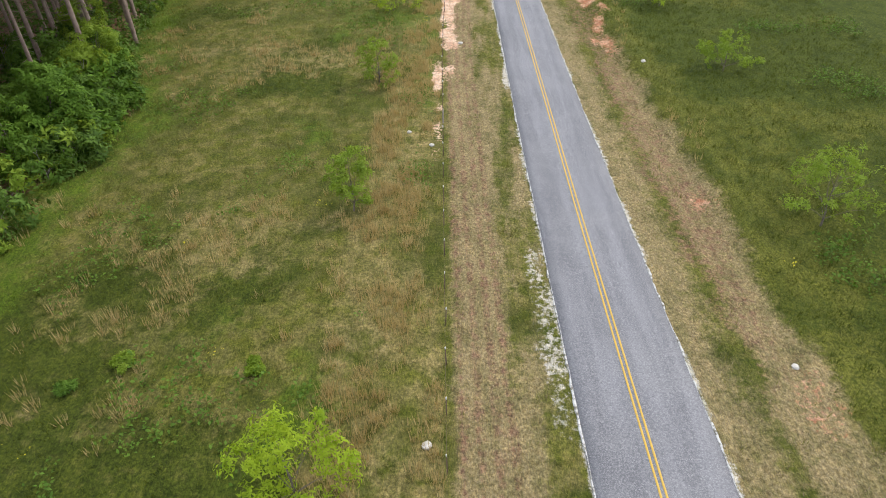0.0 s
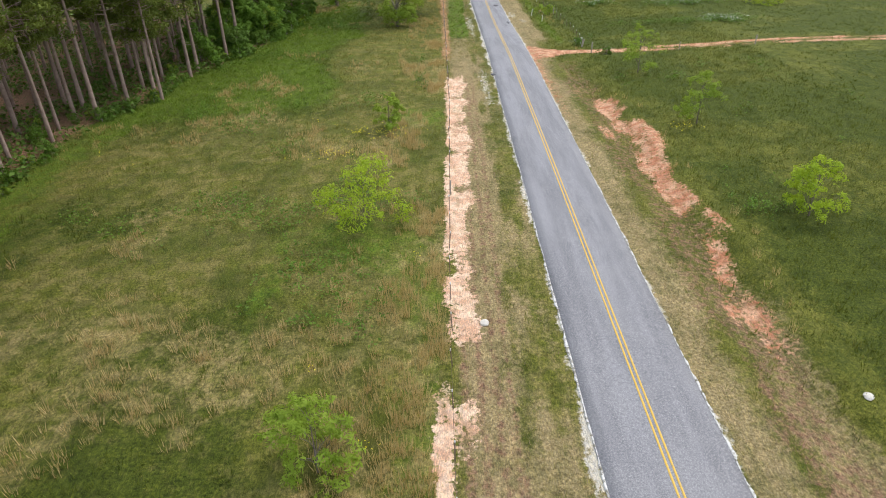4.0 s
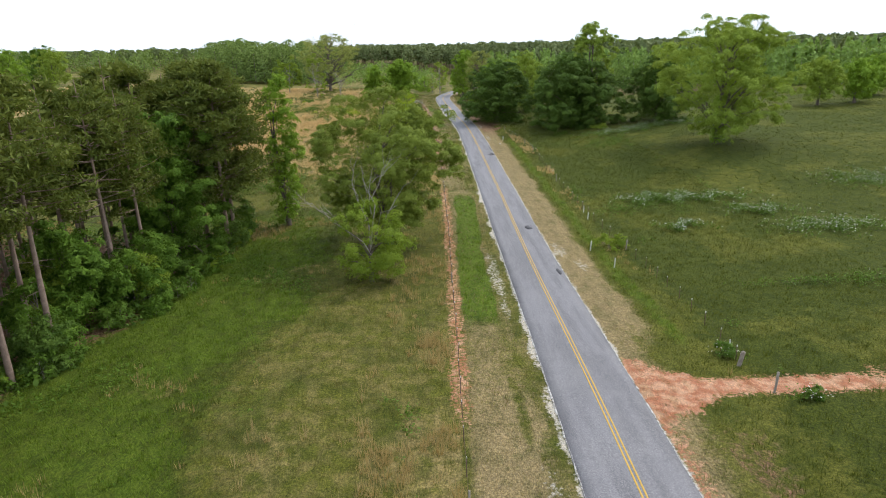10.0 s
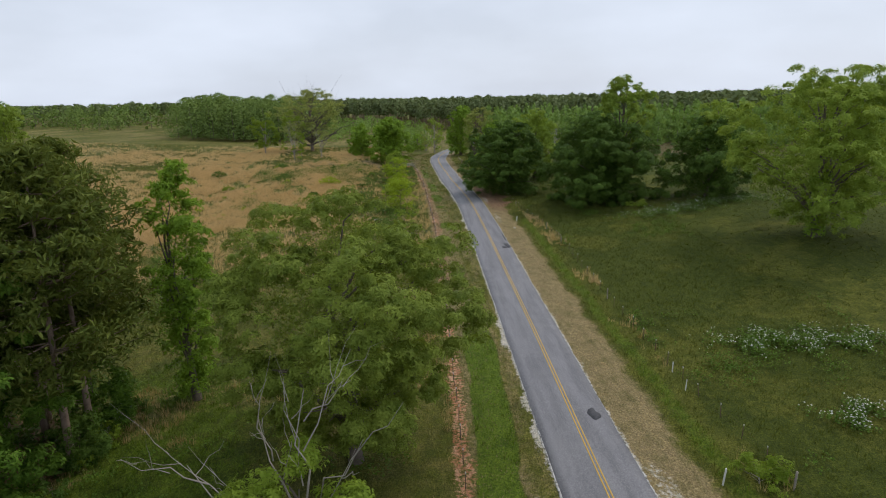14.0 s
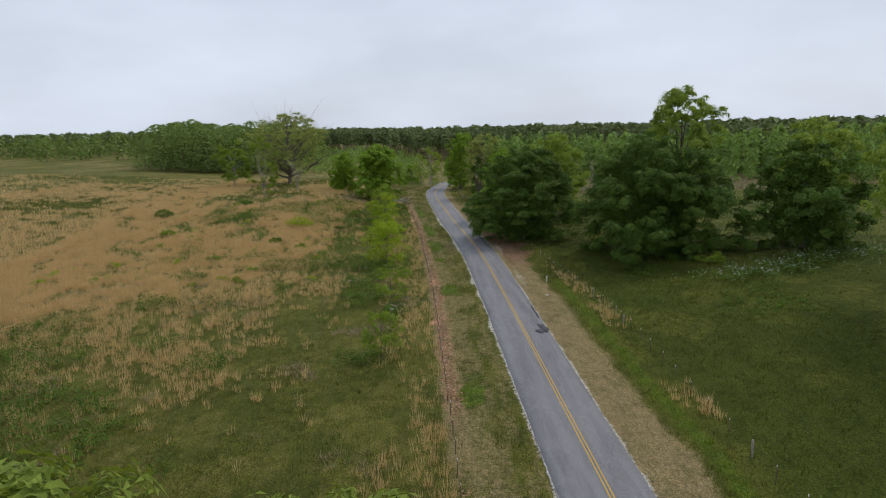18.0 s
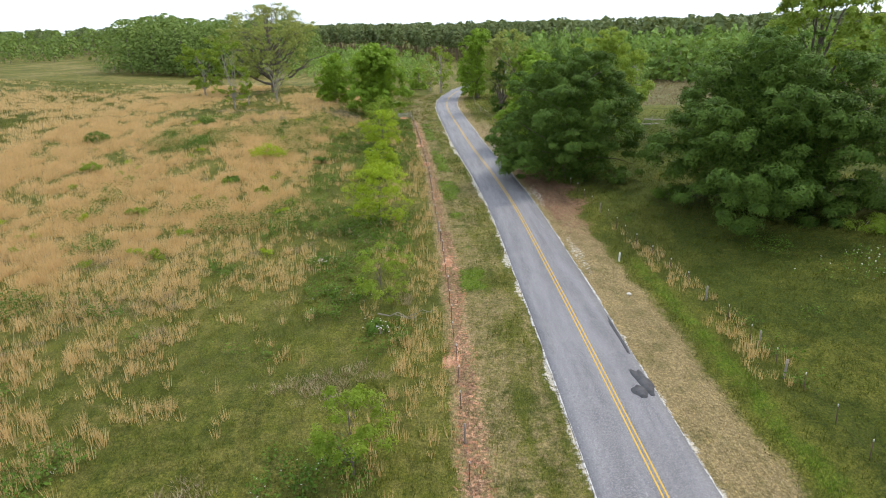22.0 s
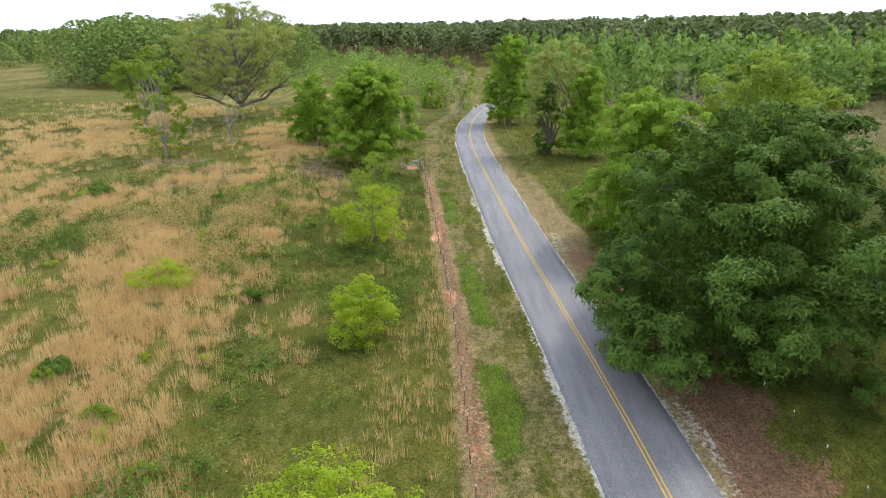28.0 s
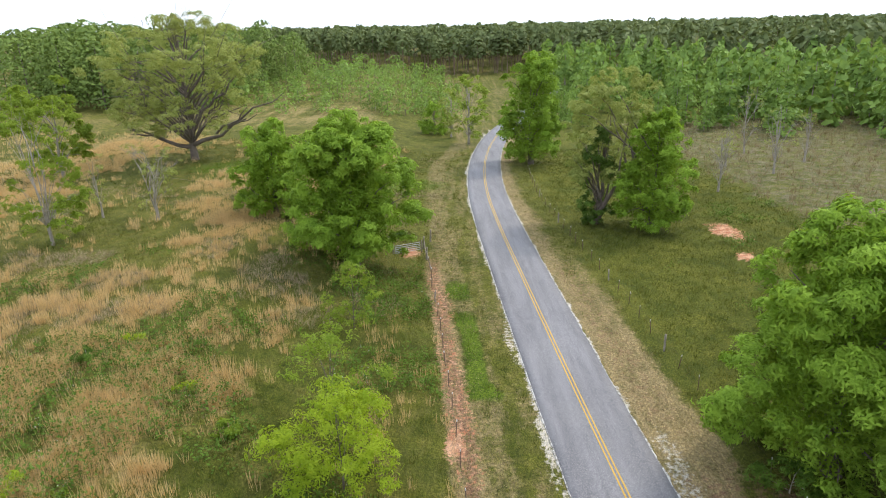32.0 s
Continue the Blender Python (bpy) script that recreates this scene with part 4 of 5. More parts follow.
leafy_tree("young_tree", "small round green tree beyond the gate", -1.5, 452.0, M_MID, seed=41, h=8.5, w=7.5, base=0.05, outline=dome, puffs=40, count=1800, size=0.6, trunk_r=0.2)
leafy_tree("young_tree", "thin light green tree at the road bend", 6.4, 436.0, M_LIGHT, M_GREY_BARK, seed=42, h=16, w=9, base=0.1, outline=vase,
           puffs=50, count=1500, size=0.55, trunk_r=0.2, limbs=24, bare=1)
leafy_tree("young_tree", "thin pale tree at the road bend", 2.6, 447.0, M_PALE, M_GREY_BARK, seed=43, h=12, w=6, base=0.1, outline=vase,
           puffs=30, count=700, size=0.5, trunk_r=0.15, limbs=18, bare=1)
for i, (x, y, h, w) in enumerate(((41.5, 381, 9, 4.8), (58.0, 408, 13, 6), (54.5, 390, 14, 6.5), (64, 398, 9, 4), (50, 398, 7, 3.5))):
    leafy_tree("snag_tree", "bare grey dead tree in the brushy clearing", x, y, M_PALE, M_GREY_BARK, group="dead trees in the clearing", seed=50 + i, h=h, w=w, base=0.25, outline=column,
               puffs=24, count=120, size=0.3, trunk_r=0.14, limbs=20, bare=3)

for i, (x, y, h, w) in enumerate(((112.0, 281.0, 13.5, 11.5), (124.0, 283.0, 13.0, 11.0), (140.0, 300.0, 12.0, 12.0))):
    leafy_tree("field_tree", "light green rounded tree at the back of the pasture", x, y, (M_LIGHT, M_MID, M_MID)[i], heart=0.3, group="trees at the back of the pasture", seed=860 + i, h=h, w=w, base=0.12,
               outline=dome, puffs=50, count=3200, size=0.6, trunk_r=0.3, limbs=8)
for i, (x, y, h, w) in enumerate(((-192.0, 440.0, 19.0, 18.0), (-208.0, 430.0, 18.0, 19.0), (-205.0, 452.0, 21.0, 18.0))):
    leafy_tree("field_tree", "broad green tree beside the western field", x, y, (M_LIGHT, M_MID, M_SHADE)[i], heart=0.3, group="trees beside the western field", seed=870 + i, h=h, w=w, base=0.05,
               outline=dome, puffs=50, count=3000, size=0.75, trunk_r=0.35, limbs=8)
lone = next(o for o in bpy.data.objects if o.name.startswith("pecan_tree") and "alone" in o["label"])
r2 = np.random.default_rng(64)
n = 2600
a, hh = r2.uniform(0, 2 * np.pi, n), 9.5 * r2.random(n) ** 0.8
rr = (0.7 + 1.3 * vnoise(a * 1.2, hh, 1.6, 65)) * r2.uniform(0.6, 1.1, n)
child("ivy", mesh_from("ivy", *leaves(r2, np.stack([rr * np.cos(a), rr * np.sin(a), hh], 1), np.stack([np.cos(a), np.sin(a), np.full(n, 0.5)], 1), 0.4), M_MID), lone, "dense ivy on the trunk")

# ---- saplings ----
SAPLINGS = [(-6.4, 15.0, 5.4, 4.8, 1), (-6.2, 36.9, 5.4, 3.6, 0), (-5.9, 59.3, 4.8, 4.2, 0), (24.9, 34.0, 5.4, 6.2, 0), (28.0, 60.5, 4.0, 5.0, 0), (-5.7, 81.8, 5.6, 6.3, 1),
            (-4.9, 102.5, 4.0, 3.2, 0), (27.6, 81.5, 4.5, 4.2, 1), (26.6, 122.7, 6.2, 5.6, 0), (26.6, 101.8, 5.4, 4.4, 0), (-4.9, 273.2, 7.2, 7.3, 2), (-3.6, 230.7, 5.2, 4.2, 0),
            (-3.5, 252.6, 5.2, 5.2, 0), (-6.2, 297.5, 4.8, 4.9, 2), (-7.8, 321.5, 8.2, 6.4, 0), (-7.1, 318.8 - 1.5, 6.6, 6.6, 2), (-8.6, 336.0, 6.2, 5.0, 0)]
for i, (x, y, h, w, bright) in enumerate(SAPLINGS):
    leafy_tree("sapling", "yellow-green leafy young tree in the meadow" if bright else "thin green young tree in the meadow", x, y, M_BRIGHT if bright else M_YOUNG,
               category="sapling", group="young trees along the fence", seed=70 + i, h=h, w=w, base=0.10, outline=dome, puffs=24 + 10 * bright, count=(900, 1100, 3000)[bright], size=0.30,
               trunk_r=0.05, limbs=14, puff_size=(0.12, 0.12, 0.15)[bright], filled=0.2)


# ---- small trees along the edge of the wood ----
UNDER = [leafy_tree("understory_tree", "leafy green understory tree at the edge of the pines", -33 - i, (50, 163, 151)[i], (M_SHADE, M_OAK, M_YOUNG)[i], category="tree", group="understory along the wood",
                    seed=620 + i, h=(6.0, 4.6, 7.4)[i], w=(5.2, 5.0, 5.0)[i], base=0.05, split=False, outline=dome, puffs=40, count=(2600, 2400, 2200)[i], size=0.42, trunk_r=0.1, puff_size=0.16) for i in range(3)]
r3 = np.random.default_rng(66)
for k, y in enumerate(np.r_[44, 48, 52, 57, 60, 63, 67, 138, 144, 147, 156, 158, 161, 164, 178, 183]):
    x = float(along(WOOD_X, np.array([float(y)]))[0]) - r3.uniform(0.5, 4.5)
    s = r3.uniform(0.65, 1.15)
    made = copy_thing(UNDER[int(r3.choice([0, 1, 1, 0, 2]))], Matrix.Identity(4))
    made.matrix_basis = pose(x, float(y), gz(x, float(y)), 0, 0, r3.uniform(0, 360)) @ Matrix.Diagonal((s, s, s, 1))


# ---- pine wood ----
def pine_parts(seed, h, w, trunk_r, bare, count, size, whorls):
    rng = np.random.default_rng(seed)
    pieces = []
    steps = np.linspace(0, 1, 7)
    lean = rng.normal(0, 0.012 * h, 2)
    pts = np.stack([lean[0] * steps**2, lean[1] * steps**2, h * 0.97 * steps - 0.25 * (steps == 0)], 1)
    pieces.append(tube(pts, trunk_r * (1.1 - 0.98 * steps), 8))
    tips, radii = [], []
    for u in np.sort(rng.uniform(bare, 0.98, whorls)):
        v = (u - bare) / (1 - bare)
        reach = w / 2 * (np.sin(np.pi * min(1, 0.28 + 0.74 * v)) ** 0.8) * rng.uniform(0.7, 1.15)
        for a in rng.uniform(0, 2 * np.pi, rng.integers(2, 4)):
            s = np.array([np.interp(u, steps, pts[:, n]) for n in range(3)])
            e = s + np.array([np.cos(a) * reach, np.sin(a) * reach, reach * rng.uniform(-0.05, 0.45)])
            pieces.append(tube(np.stack([s, (s + e) / 2 - [0, 0, 0.05 * reach], e]), trunk_r * np.array([0.22, 0.14, 0.04]), 4))
            for q in (0.55, 0.8, 1.0):
                tips.append(s + (e - s) * q + rng.normal(0, 0.15, 3))
                radii.append(0.35 + 0.16 * w * 0.5 * rng.uniform(0.5, 1))
    for u in rng.uniform(0.2, bare, 7):
        a, reach = rng.uniform(0, 2 * np.pi), rng.uniform(0.5, 1.8)
        s = np.array([np.interp(u, steps, pts[:, n]) for n in range(3)])
        e = s + [np.cos(a) * reach, np.sin(a) * reach, -0.1 * reach]
        pieces.append(tube(np.stack([s, (s + e) / 2, e]), trunk_r * np.array([0.12, 0.08, 0.02]), 4))
    tips, radii = np.array(tips), np.array(radii)
    i = rng.integers(0, len(tips), count)
    d = rng.normal(0, 1, (count, 3))
    d /= np.linalg.norm(d, axis=1, keepdims=True)
    p = tips[i] + d * (radii[i] * rng.uniform(0.3, 1, count))[:, None] * [1, 1, 0.6]
    crown = leaves(rng, p, rng.normal(0, 1, (count, 3)) + [0, 0, 0.5], size, 0.27, 0.5)
    return joined(pieces), crown


pines = []
for i in range(12):
    fine_one = i < 6
    i = i % 6
    h = (20.5, 22.5, 21.0, 23.5, 19.0, 22.0)[i]
    trunk, crown = pine_parts(200 + i, h, (8.0, 9.0, 8.2, 9.6, 7.4, 8.4)[i], 0.2 + 0.01 * i, (0.46, 0.48, 0.42, 0.46, 0.38, 0.5)[i], *((4400, 0.52) if fine_one else (650, 1.15)), 26 if fine_one else 8)
    top = new("pine_tree")
    tagged(top, "tall pine with a bare trunk and dark needled crown", "pine tree", "pines of the wood")
    child("trunk", mesh_from("trunk", *trunk, M_PINE_BARK, True), top)
    child("crown", mesh_from("crown", *crown, M_PINE), top)
    pines.append(top)
rng = np.random.default_rng(5)
spots = []
hero = pine_parts(299, 24.5, 14.0, 0.3, 0.30, 13000, 0.6, 40)
big_pine = new('pine_tree')
tagged(big_pine, 'full-crowned pine at the corner of the wood', 'pine tree', 'pines of the wood')
child('trunk', mesh_from('trunk', *hero[0], M_PINE_BARK, True), big_pine)
child('crown', mesh_from('crown', *hero[1], M_PINE), big_pine)
big_pine.matrix_basis = pose(-26.4, 177.0, gz(-26.4, 177.0))
spots.append((-26.4, 177.0))
for k, (x, y) in enumerate(((-30.5, 181.0), (-33.0, 185.5), (-36.5, 178.5), (-30.5, 187.5))):
    copy_thing(big_pine, pose(x, y, gz(x, y), 0, 0, 70 * k + 40))
    spots.append((x, y))
for x, y in ((-35.4, 143.0), (-34.4, 119.2), (-37.6, 116.8), (-39.0, 111.6), (-34.5, 130.6), (-36.2, 75.7), (-34.5, 72.1)):
    spots.append((x, y))
for _ in range(9000):
    x, y = rng.uniform(-100, -26), rng.uniform(20, 187)
    edge = float(along(WOOD_X, np.array([y]))[0]) - (1.0 if y > 60 else 7.0)
    if x > edge or (x + 31) ** 2 + (y - 171.5) ** 2 < 30 or (x + 33.2) ** 2 + (y - 152) ** 2 < 25:
        continue
    near = 3.1 if x > edge - 12 else 5.2
    if all((x - a) ** 2 + (y - b) ** 2 > near**2 for a, b in spots):
        spots.append((x, y))
    if len(spots) >= 298:
        break
for i, (x, y) in enumerate(spots[5:]):
    s = rng.uniform(0.94, 1.14)
    m = pose(x, y, gz(x, y), 0, 0, rng.uniform(0, 360)) @ Matrix.Diagonal((s, s, s, 1))
    if i < 12:
        pines[i].matrix_basis = m
    else:
        close = x > float(along(WOOD_X, np.array([y]))[0]) - 7
        src = pines[i % 6] if close else pines[6 + i % 6]
        made = copy_thing(src, Matrix.Identity(4))
        made.matrix_basis = m


# ---- far woods: one body of trees for each kind ----
def low_tree(seed, kind, n):
    """A far tree one metre high: trunk, and a crown of n sprays."""
    rng = np.random.default_rng(seed)
    t = tube([[0, 0, -0.03], [0, 0, 0.8]], [0.011, 0.004], 4)
    if kind == "pine":
        u = 0.42 + 0.55 * rng.beta(1.2, 1.0, n)
        r = 0.19 * np.sqrt(np.clip(1 - ((u - 0.68) / 0.32) ** 2, 0, 1)) * np.sqrt(rng.uniform(0.2, 1, n))
        size = 0.095 * (120 / n) ** 0.45
    elif kind == "young":
        u = 0.04 + 0.96 * rng.beta(1.0, 1.35, n)
        r = 0.20 * (1 - u**2.2) ** 0.6 * (0.75 + 0.25 * np.sin(u * 23 + seed)) * np.sqrt(rng.uniform(0.35, 1, n))
        size = 0.115 * (120 / n) ** 0.5
    else:
        u = rng.uniform(0.05, 1, n)
        r = 0.40 * dome(u) * np.sqrt(rng.uniform(0.45, 1, n))
        size = 0.112 * (110 / n) ** 0.45
    a = rng.uniform(0, 2 * np.pi, n)
    r = r * (1 + 0.25 * np.sin(3 * a + 5 * u + seed))
    p = np.stack([r * np.cos(a), r * np.sin(a), u], 1)
    out = np.stack([np.cos(a), np.sin(a), np.full(n, 0.7)], 1)
    return t, leaves(rng, p, out, size, 0.75, 0.4)


def far_woods(name, label, kind, spots, heights, mat, bark, seed, sprays=110, crest=23.0):
    rng = np.random.default_rng(seed)
    protos = [low_tree(seed * 10 + i, kind, sprays) for i in range(5)]
    crowns, trunks = [], []
    z = ground_z(np.array([s[0] for s in spots]), np.array([s[1] for s in spots]))
    for i, (x, y) in enumerate(spots):
        h = min(rng.uniform(*heights), crest + rng.normal(0, 0.8) - z[i])
        wide = h * rng.uniform(0.75, 1.3)
        a = rng.uniform(0, 2 * np.pi)
        rot = np.array([[np.cos(a), -np.sin(a), 0], [np.sin(a), np.cos(a), 0], [0, 0, 1]]) * [[wide], [wide], [h]]
        t, c = protos[rng.integers(0, 5)]
        off = np.array([x, y, z[i]])
        trunks.append((t[0] @ rot.T + off, t[1]))
        crowns.append((c[0] @ rot.T + off, c[1]))
    top = new(name)
    tagged(top, label, "woods", kind="stuff")
    tagged(child("trunks", mesh_from("trunks", *joined(trunks), bark), top), kind="stuff")
    tagged(child("crowns", mesh_from("crowns", *joined(crowns), mat), top), kind="stuff")


def scatter(n, box, keep, gap, seed):
    rng = np.random.default_rng(seed)
    x, y = rng.uniform(box[0], box[1], n * 6), rng.uniform(box[2], box[3], n * 6)
    ok = keep(x, y)
    x, y = x[ok], y[ok]
    taken, out = set(), []
    for a, b in zip(x, y):
        cell = (int(a // gap), int(b // gap))
        if cell not in taken:
            taken.add(cell)
            out.append((a, b))
        if len(out) >= n:
            break
    return out


def east(x, y):
    return ((x > 44) & (y > 448 - (x - 50) * 0.95) & (x < 420)) | ((x > road_x(y) + 12) & (y > 452))


def ahead(x, y):
    return (x > -70) & (x < road_x(y) - 10) & (y > 612 + 0.25 * np.abs(x + 10))


def west(x, y):
    return ((x < -70) & (x > -185) & (y > 478 + 0.1 * np.abs(x + 120)) & (y < 570)) | ((x < -60) & (y > 560)) | ((x < -330) & (y > 420 + 0.2 * x + 60))


def depth_east(x, y):
    return y - 448 + (x - 50) * 0.95


# the leaf colours of these woods carry their haze
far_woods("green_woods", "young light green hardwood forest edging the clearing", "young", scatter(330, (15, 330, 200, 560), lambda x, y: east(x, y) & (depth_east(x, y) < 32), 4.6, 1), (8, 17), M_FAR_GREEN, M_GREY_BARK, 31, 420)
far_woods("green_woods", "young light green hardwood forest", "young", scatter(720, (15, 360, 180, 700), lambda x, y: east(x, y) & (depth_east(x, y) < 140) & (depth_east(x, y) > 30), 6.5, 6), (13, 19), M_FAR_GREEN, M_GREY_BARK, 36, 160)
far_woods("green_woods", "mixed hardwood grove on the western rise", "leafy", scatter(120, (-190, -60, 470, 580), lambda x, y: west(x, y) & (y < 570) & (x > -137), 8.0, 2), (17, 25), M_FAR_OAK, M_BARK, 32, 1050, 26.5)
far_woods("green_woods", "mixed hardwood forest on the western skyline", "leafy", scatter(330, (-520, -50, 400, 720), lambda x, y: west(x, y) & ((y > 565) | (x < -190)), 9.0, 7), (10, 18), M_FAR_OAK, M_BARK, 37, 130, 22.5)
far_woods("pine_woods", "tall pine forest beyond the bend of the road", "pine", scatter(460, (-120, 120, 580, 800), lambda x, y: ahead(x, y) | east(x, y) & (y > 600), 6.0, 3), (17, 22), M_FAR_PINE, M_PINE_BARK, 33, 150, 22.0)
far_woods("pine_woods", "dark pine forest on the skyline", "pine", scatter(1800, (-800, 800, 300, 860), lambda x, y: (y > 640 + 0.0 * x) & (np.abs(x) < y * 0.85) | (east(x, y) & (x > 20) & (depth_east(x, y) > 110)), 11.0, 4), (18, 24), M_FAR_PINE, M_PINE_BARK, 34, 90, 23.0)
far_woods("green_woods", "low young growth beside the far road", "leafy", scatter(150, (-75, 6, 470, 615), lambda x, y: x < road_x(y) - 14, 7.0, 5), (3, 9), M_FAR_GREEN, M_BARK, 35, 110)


# ---- shrubs ----
def shrub(name, label, x, y, h, w, leaf, seed, group="", category="bush", count=420, size=0.3, turn=0.0):
    return leafy_tree(name, label, x, y, leaf, M_GREY_BARK, category, group, turn, split=False, seed=seed, h=h, w=w, base=0.02, outline=dome, puffs=max(8, int(w * 4)), count=count, size=size,
                      trunk_r=0.035, limbs=8, puff_size=0.17)


# mostly dark leaves: the shade under the pines is put into their colour
protos = [shrub("shrub", "leafy green shrub at the edge of the wood", 0, 0, 2.6, 3.2, leaf, 300 + i, "shrubs at the edge of the wood", "shrub", 250, 0.46)
          for i, leaf in enumerate((M_WEED, M_SHADE, M_YOUNG, M_OAK, M_SHADE, M_WEED))]
rng = np.random.default_rng(77)
first = 0
for i in range(280):
    y = rng.uniform(18, 186) if i % 5 else rng.uniform(22, 66)
    deep = rng.random() ** 2 * (14 if y > 62 else 16)
    x = float(along(WOOD_X, np.array([y]))[0]) - deep + rng.uniform(-0.3, 0.8)
    s = rng.uniform(0.45, 1.05) * (1.6 if y < 66 else 0.55 if y < 138 else 0.85)
    m = pose(x, y, gz(x, y), 0, 0, rng.uniform(0, 360)) @ Matrix.Diagonal((s, s, s * rng.uniform(0.7, 1.3), 1))
    k = rng.integers(0, 6)
    if first < 6:
        protos[first].matrix_basis = m
        first += 1
    else:
        copy_thing(protos[k], Matrix.Identity(4)).matrix_basis = m

BUSHES = [(-24.7, 305.5, 1.5, 5.2), (-27.2, 292.3, 1.0, 2.0), (-21.6, 286.8, 1.0, 2.2), (-16.1, 304.0, 0.9, 2.4), (-14.5, 320.8, 0.9, 1.4), (-26.7, 328.0, 1.2, 1.6), (-27.4, 291.4, 0.9, 1.6),
          (65.0, 170.1, 1.5, 6.2), (21.9, 170.8, 1.4, 3.6), (98.8, 217.7, 2.4, 5.5), (-34.9, 278.8, 1.0, 2.4), (-18.8, 477, 5.0, 8.0), (17.8, 324.0, 1.5, 2.6), (18.3, 316.5, 1.8, 3.2),
          (-9.8, 22.5, 0.4, 1.0), (-19.1, 21.4, 0.4, 0.9), (-16.8, 22.9, 0.5, 1.2), (31.5, 281, 1.2, 4.0), (44, 262, 1.2, 4), (-42, 330, 1.2, 3), (-50, 300, 1.2, 3), (-58, 318, 1.5, 4)]
for i, (x, y, h, w) in enumerate(BUSHES):
    shrub("bush", "low rounded green bush in the grass", x, y, h, w, (M_BRIGHT if i in (0, 7) else (M_YOUNG, M_WEED)[i % 2]), 340 + i, "bushes in the meadow", count=int(240 + 190 * w), size=0.26)
shoots = [shrub("sprout_bush", "fresh bright green shoots among the dry grass", 0, 0, 0.9, 1.5, leaf, 360 + i, "green shoots in the dry field", "bush", 110, 0.26) for i, leaf in enumerate((M_BRIGHT, M_YOUNG))]
sr = np.random.default_rng(365)
for i in range(44):
    x, y = sr.uniform(-58, -14), sr.uniform(262, 332)
    k = sr.uniform(0.5, 1.15)
    m = pose(x, y, gz(x, y), 0, 0, sr.uniform(0, 360)) @ Matrix.Diagonal((k * sr.uniform(0.9, 1.5), k, k, 1))
    if i < 2:
        shoots[i].matrix_basis = m
    else:
        copy_thing(shoots[i % 2], Matrix.Identity(4)).matrix_basis = m
for i, (x, y, w) in enumerate(((22.5, 140.6, 2.2), (25.2, 133.6, 1.6), (-3.2, 246.5, 2.2), (-9.6, 260.8, 2.4))):
    b = shrub("bramble", "bramble bush with small white flowers", x, y, 0.9, w, M_WEED, 370 + i, "flowering brambles", count=420, size=0.22)
    r2 = np.random.default_rng(380 + i)
    p = np.stack([r2.normal(0, w * 0.3, 40), r2.normal(0, w * 0.3, 40), r2.uniform(0.5, 0.95, 40)], 1)
    child("blossom", mesh_from("blossom", *leaves(r2, p, np.tile([0, 0, 1.0], (40, 1)), 0.12, 0.9, 0.3), M_FLOWER), b, "small white blossoms")

# ---- dead limbs of the young elm ----
elm = next(o for o in bpy.data.objects if o.name.startswith("young_elm_tree"))
rng = np.random.default_rng(88)
pieces = []


def dead_limb(start, end, r, depth):
    s, e = np.array(start, float), np.array(end, float)
    ln = np.linalg.norm(e - s)
    q = np.linspace(0, 1, 5)[:, None]
    mid = s * (1 - q) + e * q + rng.normal(0, 0.05 * ln, (5, 3)) * np.sin(np.pi * q)
    pieces.append(tube(mid, r * (1.1 - 0.85 * q[:, 0]), 5))
    if depth:
        for f in (0.45, 0.65, 0.82):
            k0 = s + (e - s) * f
            dead_limb(k0, k0 + (e - s) * 0.42 + rng.normal(0, 0.2 * ln, 3), r * 0.5, depth - 1)


dead_limb((0, 0, 3.4), (0.6, 0.4, 12.2), 0.075, 2)
dead_limb((0, 0, 3.0), (-5.2, 0.6, 8.4), 0.075, 2)
dead_limb((0, 0, 4.5), (-1.6, 0.3, 11.0), 0.075, 2)
dead_limb((0, 0, 4.0), (3.2, 0.5, 9.5), 0.075, 1)
child("dead_limb", mesh_from("dead_limb", *joined(pieces), M_GREY_BARK, True), elm, "bare grey dead limbs")
pieces = []
pecan = next(o for o in bpy.data.objects if o.name.startswith("pecan_tree") and "low limbs" in o["label"])
dead_limb((0, 0, 2.6), (11.0, -3.0, 7.5), 0.42, 1)
dead_limb((0, 0, 2.2), (-9.5, -3.5, 6.5), 0.40, 1)
dead_limb((0, 0, 3.5), (5.0, 2.0, 12.0), 0.40, 2)
child("low_limb", mesh_from("low_limb", *joined(pieces), M_BARK, True), pecan, "long dark low limbs")
pieces = []
log = new("fallen_branch")
dead_limb((0, 0, 0.25), (3.2, -1.2, 0.5), 0.06, 2)
log.data = None
tagged(log, "bleached fallen branch lying in the weeds", "branch")
for piece in pieces:
    child("branch", mesh_from("branch", *piece, M_GREY_BARK, True), log)
log.matrix_basis = pose(-3.6, 249.5, gz(-3.6, 249.5))


for i, (x, y, ln, r, a) in enumerate(((44.5, 329.0, 6.0, 0.2, 14), (47.5, 333.5, 4.0, 0.16, -20))):
    old = tagged(new("fallen_log"), "grey weathered log lying in the clearing", "log")
    q = np.linspace(0, 1, 7)
    g2 = np.random.default_rng(90 + i)
    body = np.stack([ln * (q - 0.5), g2.normal(0, 0.06, 7), r * 0.8 + 0.0 * q], 1)
    child("stem", mesh_from("stem", *tube(body, r * (1.05 - 0.45 * q), 9), M_GREY_BARK, True), old)
    for k in (2, 4):
        stub = np.stack([body[k], body[k] + [0.25, 0.3, 0.35], body[k] + [0.4, 0.5, 0.8]])
        child("stub", mesh_from("stub", *tube(stub, r * np.array([0.4, 0.3, 0.12]), 6), M_GREY_BARK, True), old)
    old.matrix_basis = pose(x, y, gz(x, y), 0, 0, a)


